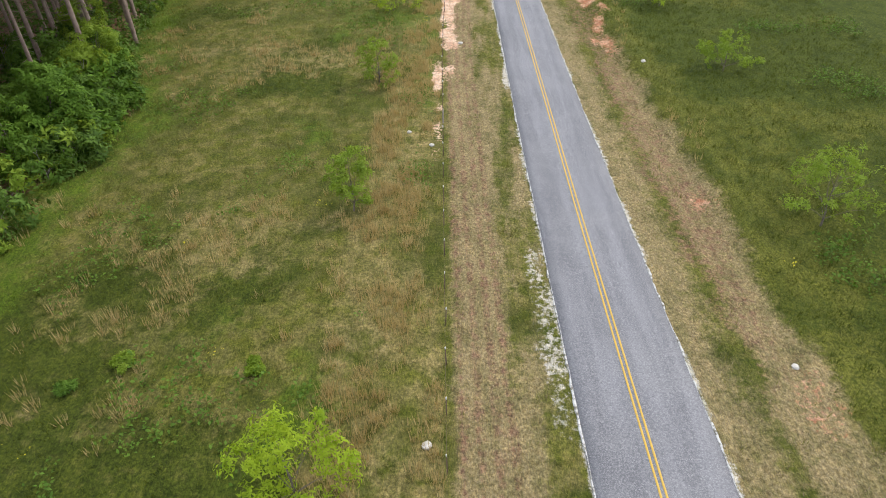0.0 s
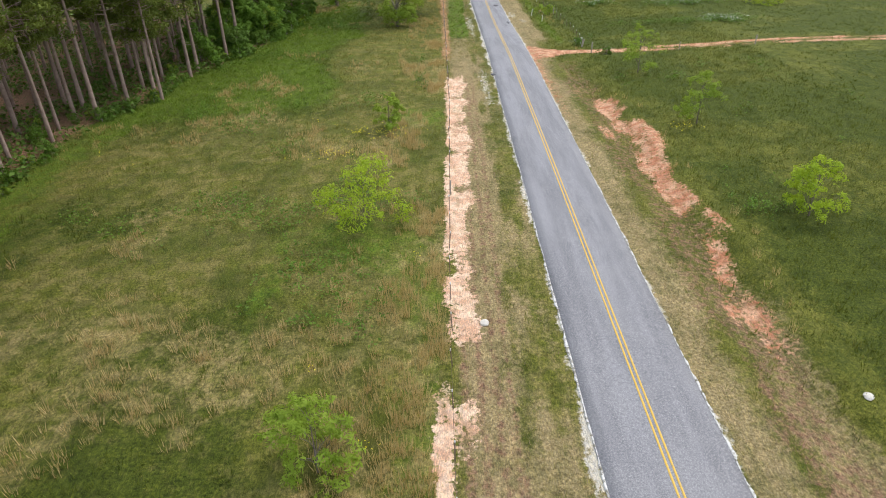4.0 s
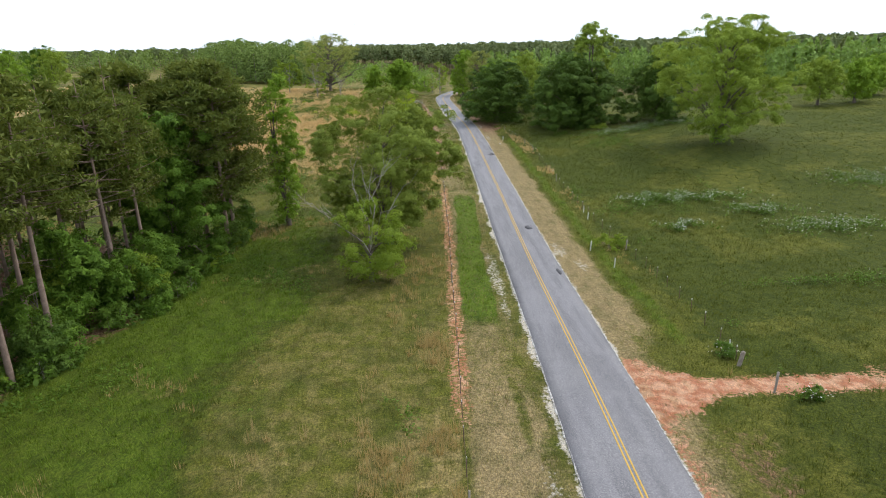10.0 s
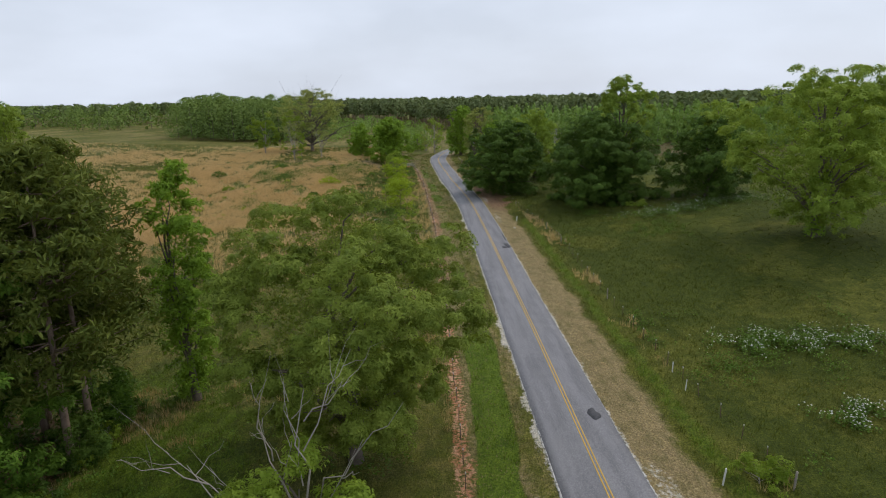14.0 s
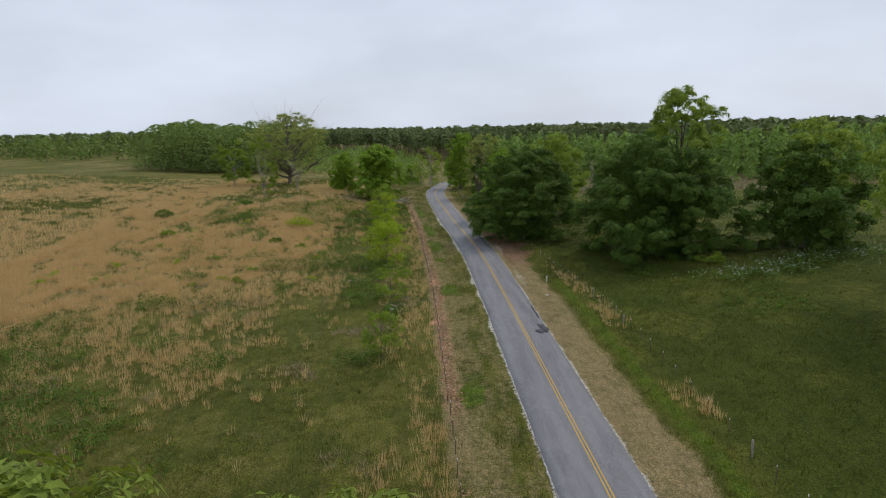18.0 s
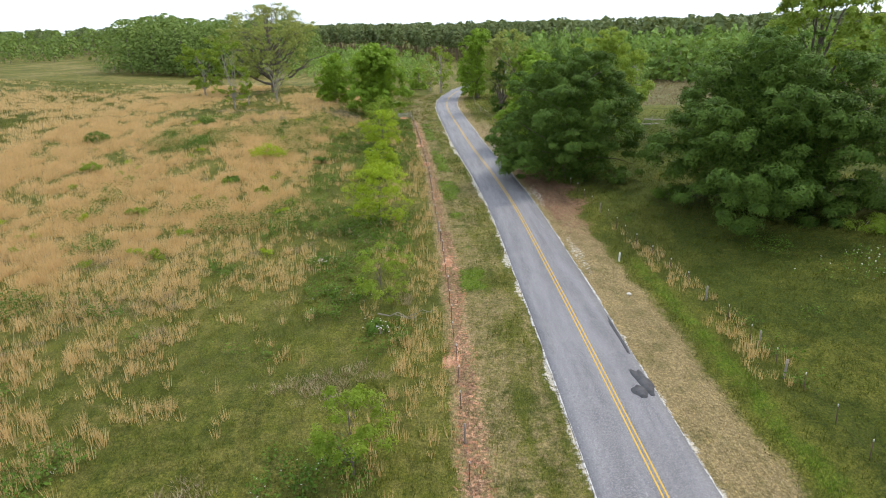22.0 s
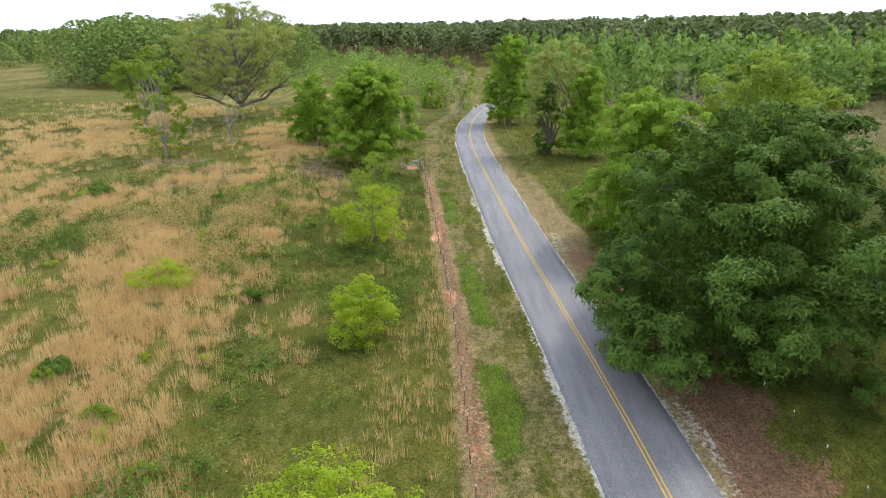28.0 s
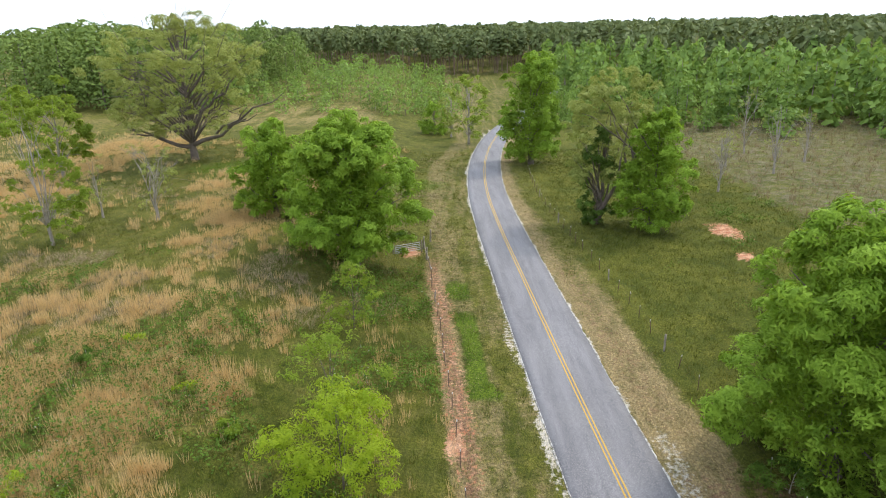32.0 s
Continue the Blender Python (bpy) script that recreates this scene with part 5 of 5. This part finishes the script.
# ---- fences ----
def box_arrays(x0, x1, y0, y1, z0, z1):
    v = np.array([[x, y, z] for z in (z0, z1) for y in (y0, y1) for x in (x0, x1)], float)
    f = np.array([[0, 2, 3, 1], [4, 5, 7, 6], [0, 1, 5, 4], [2, 6, 7, 3], [0, 4, 6, 2], [1, 3, 7, 5]])
    return v, f


steel_post = mesh_from("post", *joined([box_arrays(-0.028, 0.028, -0.006, 0.006, -0.4, 1.22), box_arrays(-0.006, 0.006, 0.004, 0.04, -0.4, 1.22)]), M_STEEL)
steel_cap = mesh_from("cap", *joined([box_arrays(-0.031, 0.031, -0.009, 0.009, 1.16, 1.32), box_arrays(-0.009, 0.009, 0.002, 0.043, 1.16, 1.32)]), M_WHITE)


def wood_post_mesh(h, r, seed):
    q = np.linspace(0, 1, 5)
    g = np.random.default_rng(seed)
    v, f = tube(np.stack([g.normal(0, 0.01, 5), g.normal(0, 0.01, 5), -0.4 + (h + 0.4) * q], 1), r * (1 + g.normal(0, 0.05, 5)), 9)
    n = len(v)
    v = np.concatenate([v, [[0, 0, h + 0.015]]])
    ring = np.arange(n - 9, n)
    return mesh_from("post", v, [f, np.stack([ring, np.roll(ring, -1), np.full(9, n)], 1)], M_POST)


wood_posts = [wood_post_mesh(1.35, 0.075, 5), wood_post_mesh(1.25, 0.065, 6), wood_post_mesh(1.5, 0.09, 7)]


def fence(label, line, y0, y1, gap, wooden=(), heights=(0.35, 0.75, 1.12), seed=0):
    """Posts and wires along a line x(y)."""
    g = np.random.default_rng(seed)
    top = new("fence")
    tagged(top, label, "fence")
    y, i = y0, 0
    while y < y1:
        x = float(line(np.array([y]))[0]) + g.normal(0, 0.03)
        wood = i % 12 in wooden
        post = new("post", wood_posts[i % 3] if wood else steel_post)
        post.parent = top
        post.matrix_basis = pose(x, y, gz(x, y), g.normal(0, 2.5), g.normal(0, 2.5), g.uniform(-12, 12))
        if not wood:
            c = new("cap", steel_cap)
            c.parent = post
        y += gap * g.uniform(0.92, 1.08)
        i += 1
    for hh in heights:
        yy = np.arange(y0, y1, 1.5)
        xx = line(yy)
        pts = np.stack([xx - 0.02, yy, ground_z(xx, yy) + hh], 1)
        child("wire", mesh_from("wire", *tube(pts, np.full(len(pts), 0.004), 4), M_STEEL), top)
    return top


fence("wire fence on brown steel posts with white tips", fence_x, -8, 354, 3.05, (7,), seed=1)
EAST_X = [(139, 22.8), (150, 23.6), (160, 23.8), (188, 23.1), (215, 22.9), (242, 23.6), (258, 22.6), (264, 21.8), (275, 21.2), (300, 19.5), (330, 16.9), (345, 16.3), (361, 15.2), (383, 14.6), (404, 15.6)]
fence("old wire fence on thin rusty posts along the pasture", lambda y: along(EAST_X, y), 139.5, 262, 3.4, (9,), seed=2)
fence("wire fence on steel and wooden posts under the trees", lambda y: along(EAST_X, y), 264, 404, 3.0, (4, 11), seed=3)


def lone_post(name, label, x, y, me, scale=1.0, lean=0.0, category="post"):
    ob = tagged(new(name, me), label, category)
    ob.matrix_basis = pose(x, y, gz(x, y), lean, lean * 0.6, 20) @ Matrix.Diagonal((scale, scale, scale, 1))
    return ob


def round_post(h, r, mat, seed=1):
    bm = bmesh.new()
    bmesh.ops.create_cone(bm, cap_ends=True, segments=12, radius1=r, radius2=r * 0.96, depth=h + 0.3)
    bmesh.ops.translate(bm, verts=bm.verts, vec=(0, 0, (h - 0.3) / 2))
    bmesh.ops.bevel(bm, geom=[e for e in bm.edges if all(v.co.z > h * 0.8 for v in e.verts)], offset=r * 0.3, segments=2, affect="EDGES")
    me = bpy.data.meshes.new("post")
    bm.to_mesh(me)
    bm.free()
    me.materials.append(mat)
    return me


pipe = round_post(1.15, 0.055, M_WHITE)
for x, y, s, lean in ((19.7, 171.3, 1.15, 5), (20.6, 163.9, 1.0, 2), (22.9, 188.3, 0.9, 0), (22.6, 184.6, 0.9, 3), (23.0, 141.0, 1.0, 0)):
    lone_post("marker_post", "white plastic marker post standing in the verge", x, y, pipe, s, lean, "marker post")
lone_post("marker_post", "short white utility marker post on the road verge", 19.1, 260.6, round_post(0.95, 0.09, M_WHITE), 1.0, 2, "marker post")
lone_post("corner_post", "stout weathered wooden corner post by the drive", 22.7, 138.7, round_post(1.25, 0.16, M_POST), 1.0, 8, "fence post")
for x, y, s in ((23.2, 134.6, 1.15), (47.3, 134.6, 1.0), (36.0, 134.2, 0.85), (23.3, 238.4, 1.0), (23.8, 242.7, 0.85)):
    lone_post("fence_post", "weathered wooden fence post standing upright", x, y, wood_posts[0], s, 2, "fence post")

# ---- field gate ----
gate = tagged(new("field_gate"), "grey tube field gate hung on wooden posts", "gate")
for i in range(5):
    child("rail", mesh_from("rail", *tube([[0, 0, 0.25 + 0.22 * i], [3.1, 0, 0.25 + 0.22 * i]], [0.035, 0.035], 8), M_GALV), gate)
for x in (0.02, 1.55, 3.08):
    child("stile", mesh_from("stile", *tube([[x, 0, 0.2], [x, 0, 1.18]], [0.035, 0.035], 8), M_GALV), gate)
for x, h in ((-0.22, 2), (3.3, 0)):
    p = child("gate_post", wood_posts[h], gate, "weathered wooden post")
    p.location = (x, 0, 0)
gate.matrix_basis = pose(-6.3, 356.2, gz(-4.6, 356.9), 0, 0, 24)
for a, b in (((-2.2, 352.0), (-2.7, 355.0)), ((-2.7, 355.5), (-3.0, 358.6))):
    z0, z1 = gz(*a), gz(*b)
    ob = new("brace", mesh_from("brace", *tube([[*a, z0 + 0.15], [*b, z1 + 1.05]], [0.05, 0.05], 8), M_POST))
    tagged(ob, "slanting wooden fence brace next to the gate", "brace")
for x, y in ((-2.7, 355.1), (-3.1, 358.7), (-2.3, 361.5)):
    lone_post("fence_post", "weathered wooden fence post near the gate", x, y, wood_posts[2], 1.05, 3, "fence post")

# ---- stones ----
for i, (x, y, s) in enumerate(((2.3, 69.5, 0.28), (-0.8, 46.4, 0.22), (-2.7, 48.8, 0.2), (-0.9, 17.6, 0.25), (5.9, 120.2, 0.16), (6.3, 119.6, 0.14), (17.9, 22.0, 0.2), (20.6, 62.5, 0.25), (17.4, 252.0, 0.22))):
    bm = bmesh.new()
    bmesh.ops.create_icosphere(bm, subdivisions=2, radius=s)
    for v in bm.verts:
        v.co *= 1 + 0.28 * noise.noise(v.co * (2.0 / s) + Vector((i, 0, 0)))
        v.co.z *= 0.6
    me = bpy.data.meshes.new("stone")
    bm.to_mesh(me)
    bm.free()
    me.materials.append(M_STONE)
    ob = tagged(new("stone", me), "pale rough stone lying in the grass", "stone", "loose stones on the verge")
    ob.matrix_basis = pose(x, y, gz(x, y) + s * 0.25, 0, 0, 40 * i)


# ---- grasses and weeds ----
def tufts(rng, x, y, blades, height, width, lean, reach=0.32):
    """Grass tufts: blades as slim triangles leaning outwards."""
    n = len(x) * blades
    bx, by = np.repeat(x, blades), np.repeat(y, blades)
    h = np.repeat(height, blades) * rng.uniform(0.6, 1.15, n)
    a = rng.uniform(0, 2 * np.pi, n)
    out = reach * np.sqrt(rng.random(n))
    px, py = bx + np.cos(a) * out, by + np.sin(a) * out
    z = ground_z(px, py) - 0.03
    t = a + np.pi / 2 + rng.normal(0, 0.5, n)
    l = rng.normal(lean, lean * 0.5, n) * h
    w = width * rng.uniform(0.6, 1.4, n)
    v = np.stack([np.stack([px - np.cos(t) * w, py - np.sin(t) * w, z], 1), np.stack([px + np.cos(t) * w, py + np.sin(t) * w, z], 1),
                  np.stack([px + np.cos(a) * l, py + np.sin(a) * l, z + h], 1)], 1).reshape(-1, 3)
    return v, np.arange(3 * n, dtype=np.int32).reshape(-1, 3)


def stuff(name, label, category, arrays, mat):
    return tagged(new(name, mesh_from(name, *arrays, mat)), label, category, kind="stuff")


rng = np.random.default_rng(404)
N = 420000
px, py = rng.uniform(-70, 46, N), 6 + 420 * rng.random(N)
cover_at = masks(px, py)
bare = np.maximum.reduce([cover_at["sand"], cover_at["clay"], cover_at["gravel"], 0.9 * cover_at["mown"], cover_at["litter"] * 0.95])
off_road = np.abs(px - road_x(py)) > HALF + 0.35
clump = vnoise(px, py * 0.7, 2.4, 131, 3)
keep = off_road & (bare < 0.45) & (rng.random(N) < cover_at["dry"] * np.where(py < 200, np.where(np.abs(px - fence_x(py) + 3) < 3.4, 1.3, 0.5) * smooth(0.38, 0.5, clump), 1.15))
for near, label, mat in ((True, "short straw-coloured grass in tufts", M_STRAW), (False, "tall tan dry grass standing in tufts", M_DRY)):
    k = keep & ((py < 200) == near)
    stuff("dry_grass", label, "grass", tufts(rng, px[k], py[k], 14, rng.uniform(0.45, 0.85, k.sum()) if near else rng.uniform(0.55, 1.15, k.sum()), 0.019, 0.2), mat)
free = rng.random(N)
keep2 = off_road & (free > bare * 1.2) & ~keep & (cover_at["lush"] + 0.5 * (py > 200) * (clump > 0.5) + 0.5 * (px > 18) > 0.45) & (px > -48) & (rng.random(N) < 0.42)
vivid = keep2 & (cover_at["vivid"] > 0.4)
keep2 = keep2 & ~vivid
stuff("lush_grass", "lush dark green meadow grass", "grass", tufts(rng, px[keep2], py[keep2], 5, rng.uniform(0.16, 0.45, keep2.sum()), 0.024, 0.5), M_LUSH)
stuff("fresh_grass", "fresh bright green grass along wood and fence", "grass", tufts(rng, px[vivid], py[vivid], 7, rng.uniform(0.2, 0.5, vivid.sum()), 0.024, 0.4), M_VIVID)
keep3 = off_road & (free > bare * 1.15) & ~keep & ~keep2 & ~vivid & (cover_at["lush"] <= 0.45) & (px > -48) & (rng.random(N) < 0.34 * (0.4 + clump))
stuff("meadow_grass", "mixed olive and straw meadow grass", "grass", tufts(rng, px[keep3], py[keep3], 6, rng.uniform(0.2, 0.5, keep3.sum()), 0.018, 0.4), M_GRASS)
grey = smooth(0.60, 0.72, vnoise(px, py, 6, 141)) * (px < -1) * (smooth(205, 220, py) * (1 - smooth(262, 275, py)) + smooth(328, 336, py) * (1 - smooth(350, 356, py)) + 0.25 * smooth(275, 300, py))
keep4 = off_road & (rng.random(N) < 0.55 * grey) & (px > -50)
stuff("dead_weeds", "matted greyish dead weeds", "weeds", tufts(rng, px[keep4], py[keep4], 12, rng.uniform(0.25, 0.55, keep4.sum()), 0.018, 0.7), M_GREY_WEED)


def weeds(name, label, keep, per, size, spread, height, mat):
    x, y = px[keep], py[keep]
    n = len(x) * per
    cx = np.repeat(x, per) + rng.normal(0, spread, n)
    cy = np.repeat(y, per) + rng.normal(0, spread, n)
    cz = ground_z(cx, cy) + rng.uniform(0.05, height, n)
    return stuff(name, label, "weeds", leaves(rng, np.stack([cx, cy, cz], 1), np.tile([0, 0, 1.0], (n, 1)), size, 0.6, 0.5), mat)


patchw = smooth(0.56, 0.70, vnoise(px, py, 7, 151)) * off_road * (bare < 0.3) * (np.abs(px - road_x(py)) > 7)
pasture = (px > 23) * smooth(0.48, 0.62, vnoise(px, py, 10, 161))
zone = (px < -1) * (smooth(205, 215, py) * (1 - smooth(345, 355, py)) + 0.35 * (py < 200)) + 0.7 * pasture
keep5 = (px > -48) & (rng.random(N) < 0.62 * np.clip(patchw * zone, 0, 1))
weeds("broad_weeds", "low patches of broad-leaved green weeds", keep5, 8, 0.21, 0.25, 0.85, M_WEED)
keep6 = keep5 & (vnoise(px, py, 9, 171) > 0.55) & (rng.random(N) < np.where((py > 200) & (px < 10), 0.14, 0.0))
weeds("white_flowers", "scattered small white meadow flowers", keep6, 4, 0.09, 0.22, 0.7, M_FLOWER)
spots = ((35.0, 194.0, 4, 1.5), (42.5, 192.0, 5, 1.6), (52, 175, 5, 2.5), (47.2, 184, 3, 1.5), (73, 198, 6, 3), (47, 253, 6, 2.5), (60, 256.5, 6, 2.5), (34, 178.5, 2, 1), (51, 155, 3, 2))
for i, (x, y, rx, ry) in enumerate(spots):
    r2 = np.random.default_rng(500 + i)
    n = int(420 + 70 * rx * ry)
    fx, fy = x + r2.normal(0, rx * 0.75, n), y + r2.normal(0, ry * 0.75, n)
    fy = fy + 1.2 * np.sin(fx * 1.3)
    fz = ground_z(fx, fy) + r2.uniform(0.3, 0.75, n)
    p = np.stack([fx, fy, fz], 1)
    up = np.tile([0, 0, 1.0], (n, 1))
    stuff("flower_patch", "drift of pale blossoming brambles in the pasture", "flowers", leaves(r2, p[: n * 2 // 5] + [0, 0, 0.12], up[: n * 2 // 5], 0.16, 0.8, 0.4), M_FLOWER)
    stuff("bramble_patch", "low dark bramble leaves under pale blossom", "weeds", leaves(r2, np.concatenate([p, p - [0.2, 0.2, 0.15]]), np.tile([0, 0, 1.0], (2 * n, 1)), 0.26, 0.6, 0.5), M_WEED)
keep7 = off_road & (bare < 0.3) & (rng.random(N) < 0.0007) & (vnoise(px, py, 14, 181) > 0.5) & (py < 135) & (np.abs(px - 10) > 9)
weeds("yellow_flowers", "scattered yellow wild flowers", keep7, 7, 0.12, 0.25, 0.6, M_YELLOW)
for i, (x, y, r) in enumerate(((-5.4, 101.0, 1.5), (-7.6, 101.3, 0.6), (-9.8, 95.6, 1.2), (24.7, 100.3, 1.0))):
    r2 = np.random.default_rng(540 + i)
    n = int(70 * r)
    fx, fy = x + r2.normal(0, r, n), y + r2.normal(0, r * 0.7, n)
    stuff("yellow_flowers", "patch of yellow wild flowers in the meadow", "flowers", leaves(r2, np.stack([fx, fy, ground_z(fx, fy) + r2.uniform(0.3, 0.7, n)], 1), np.tile([0, 0, 1.0], (n, 1)), 0.13, 0.8, 0.3), M_YELLOW)
# short stubble on the mown verge
keep8 = off_road & (cover_at["mown"] > 0.3) & (bare - 0.9 * cover_at["mown"] < 0.35) & (np.abs(px - road_x(py)) < 14) & (rng.random(N) < 0.7)
stuff("verge_grass", "short mown brownish verge grass", "grass", tufts(rng, px[keep8], py[keep8], 4, rng.uniform(0.06, 0.2, keep8.sum()), 0.025, 0.6), M_STUBBLE)
# coarse far grass: western field and eastern pasture
fx, fy = np.r_[rng.uniform(-170, -48, 26000), rng.uniform(-115, -66, 26000), rng.uniform(44, 190, 28000)], np.r_[rng.uniform(200, 440, 26000), rng.uniform(240, 400, 26000), rng.uniform(100, 350, 28000)]
fm = masks(fx, fy)
dry_far = (fm["dry"] > 0.35) & (fx < 0) & (rng.random(len(fx)) < 0.7)
stuff("dry_grass", "distant tan dry grass in the western field", "grass", tufts(rng, fx[dry_far], fy[dry_far], 5, rng.uniform(0.6, 1.0, dry_far.sum()), 0.05, 0.3, 0.6), M_DRY)
green_far = ~dry_far & (fm["clay"] < 0.3)
stuff("meadow_grass", "distant green pasture grass", "grass", tufts(rng, fx[green_far], fy[green_far], 4, rng.uniform(0.15, 0.38, green_far.sum()), 0.055, 0.7), M_LUSH)
# undergrowth of the wood
ux, uy = rng.uniform(-75, -26, 16000), rng.uniform(20, 187, 16000)
ok = (ux < along(WOOD_X, uy) + 0.5) & (vnoise(ux, uy, 5, 191) > 0.36)
n = 3
cx, cy = np.repeat(ux[ok], n) + rng.normal(0, 0.4, n * ok.sum()), np.repeat(uy[ok], n) + rng.normal(0, 0.4, n * ok.sum())
stuff("undergrowth", "dark green leafy undergrowth beneath the pines", "undergrowth",
      leaves(rng, np.stack([cx, cy, ground_z(cx, cy) + rng.uniform(0.1, 1.3, len(cx))], 1), np.tile([0, 0, 1.0], (len(cx), 1)), 0.5, 0.6, 0.5), M_OAK)
# grey brush in the clearing
bx, by = rng.uniform(38, 150, 6000), rng.uniform(345, 455, 6000)
ok = masks(bx, by)["brush"] > 0.2
stuff("brush", "leafless grey brush in the cut-over clearing", "brush", tufts(rng, bx[ok], by[ok], 7, rng.uniform(0.4, 1.3, ok.sum()), 0.035, 0.4), M_STUBBLE)
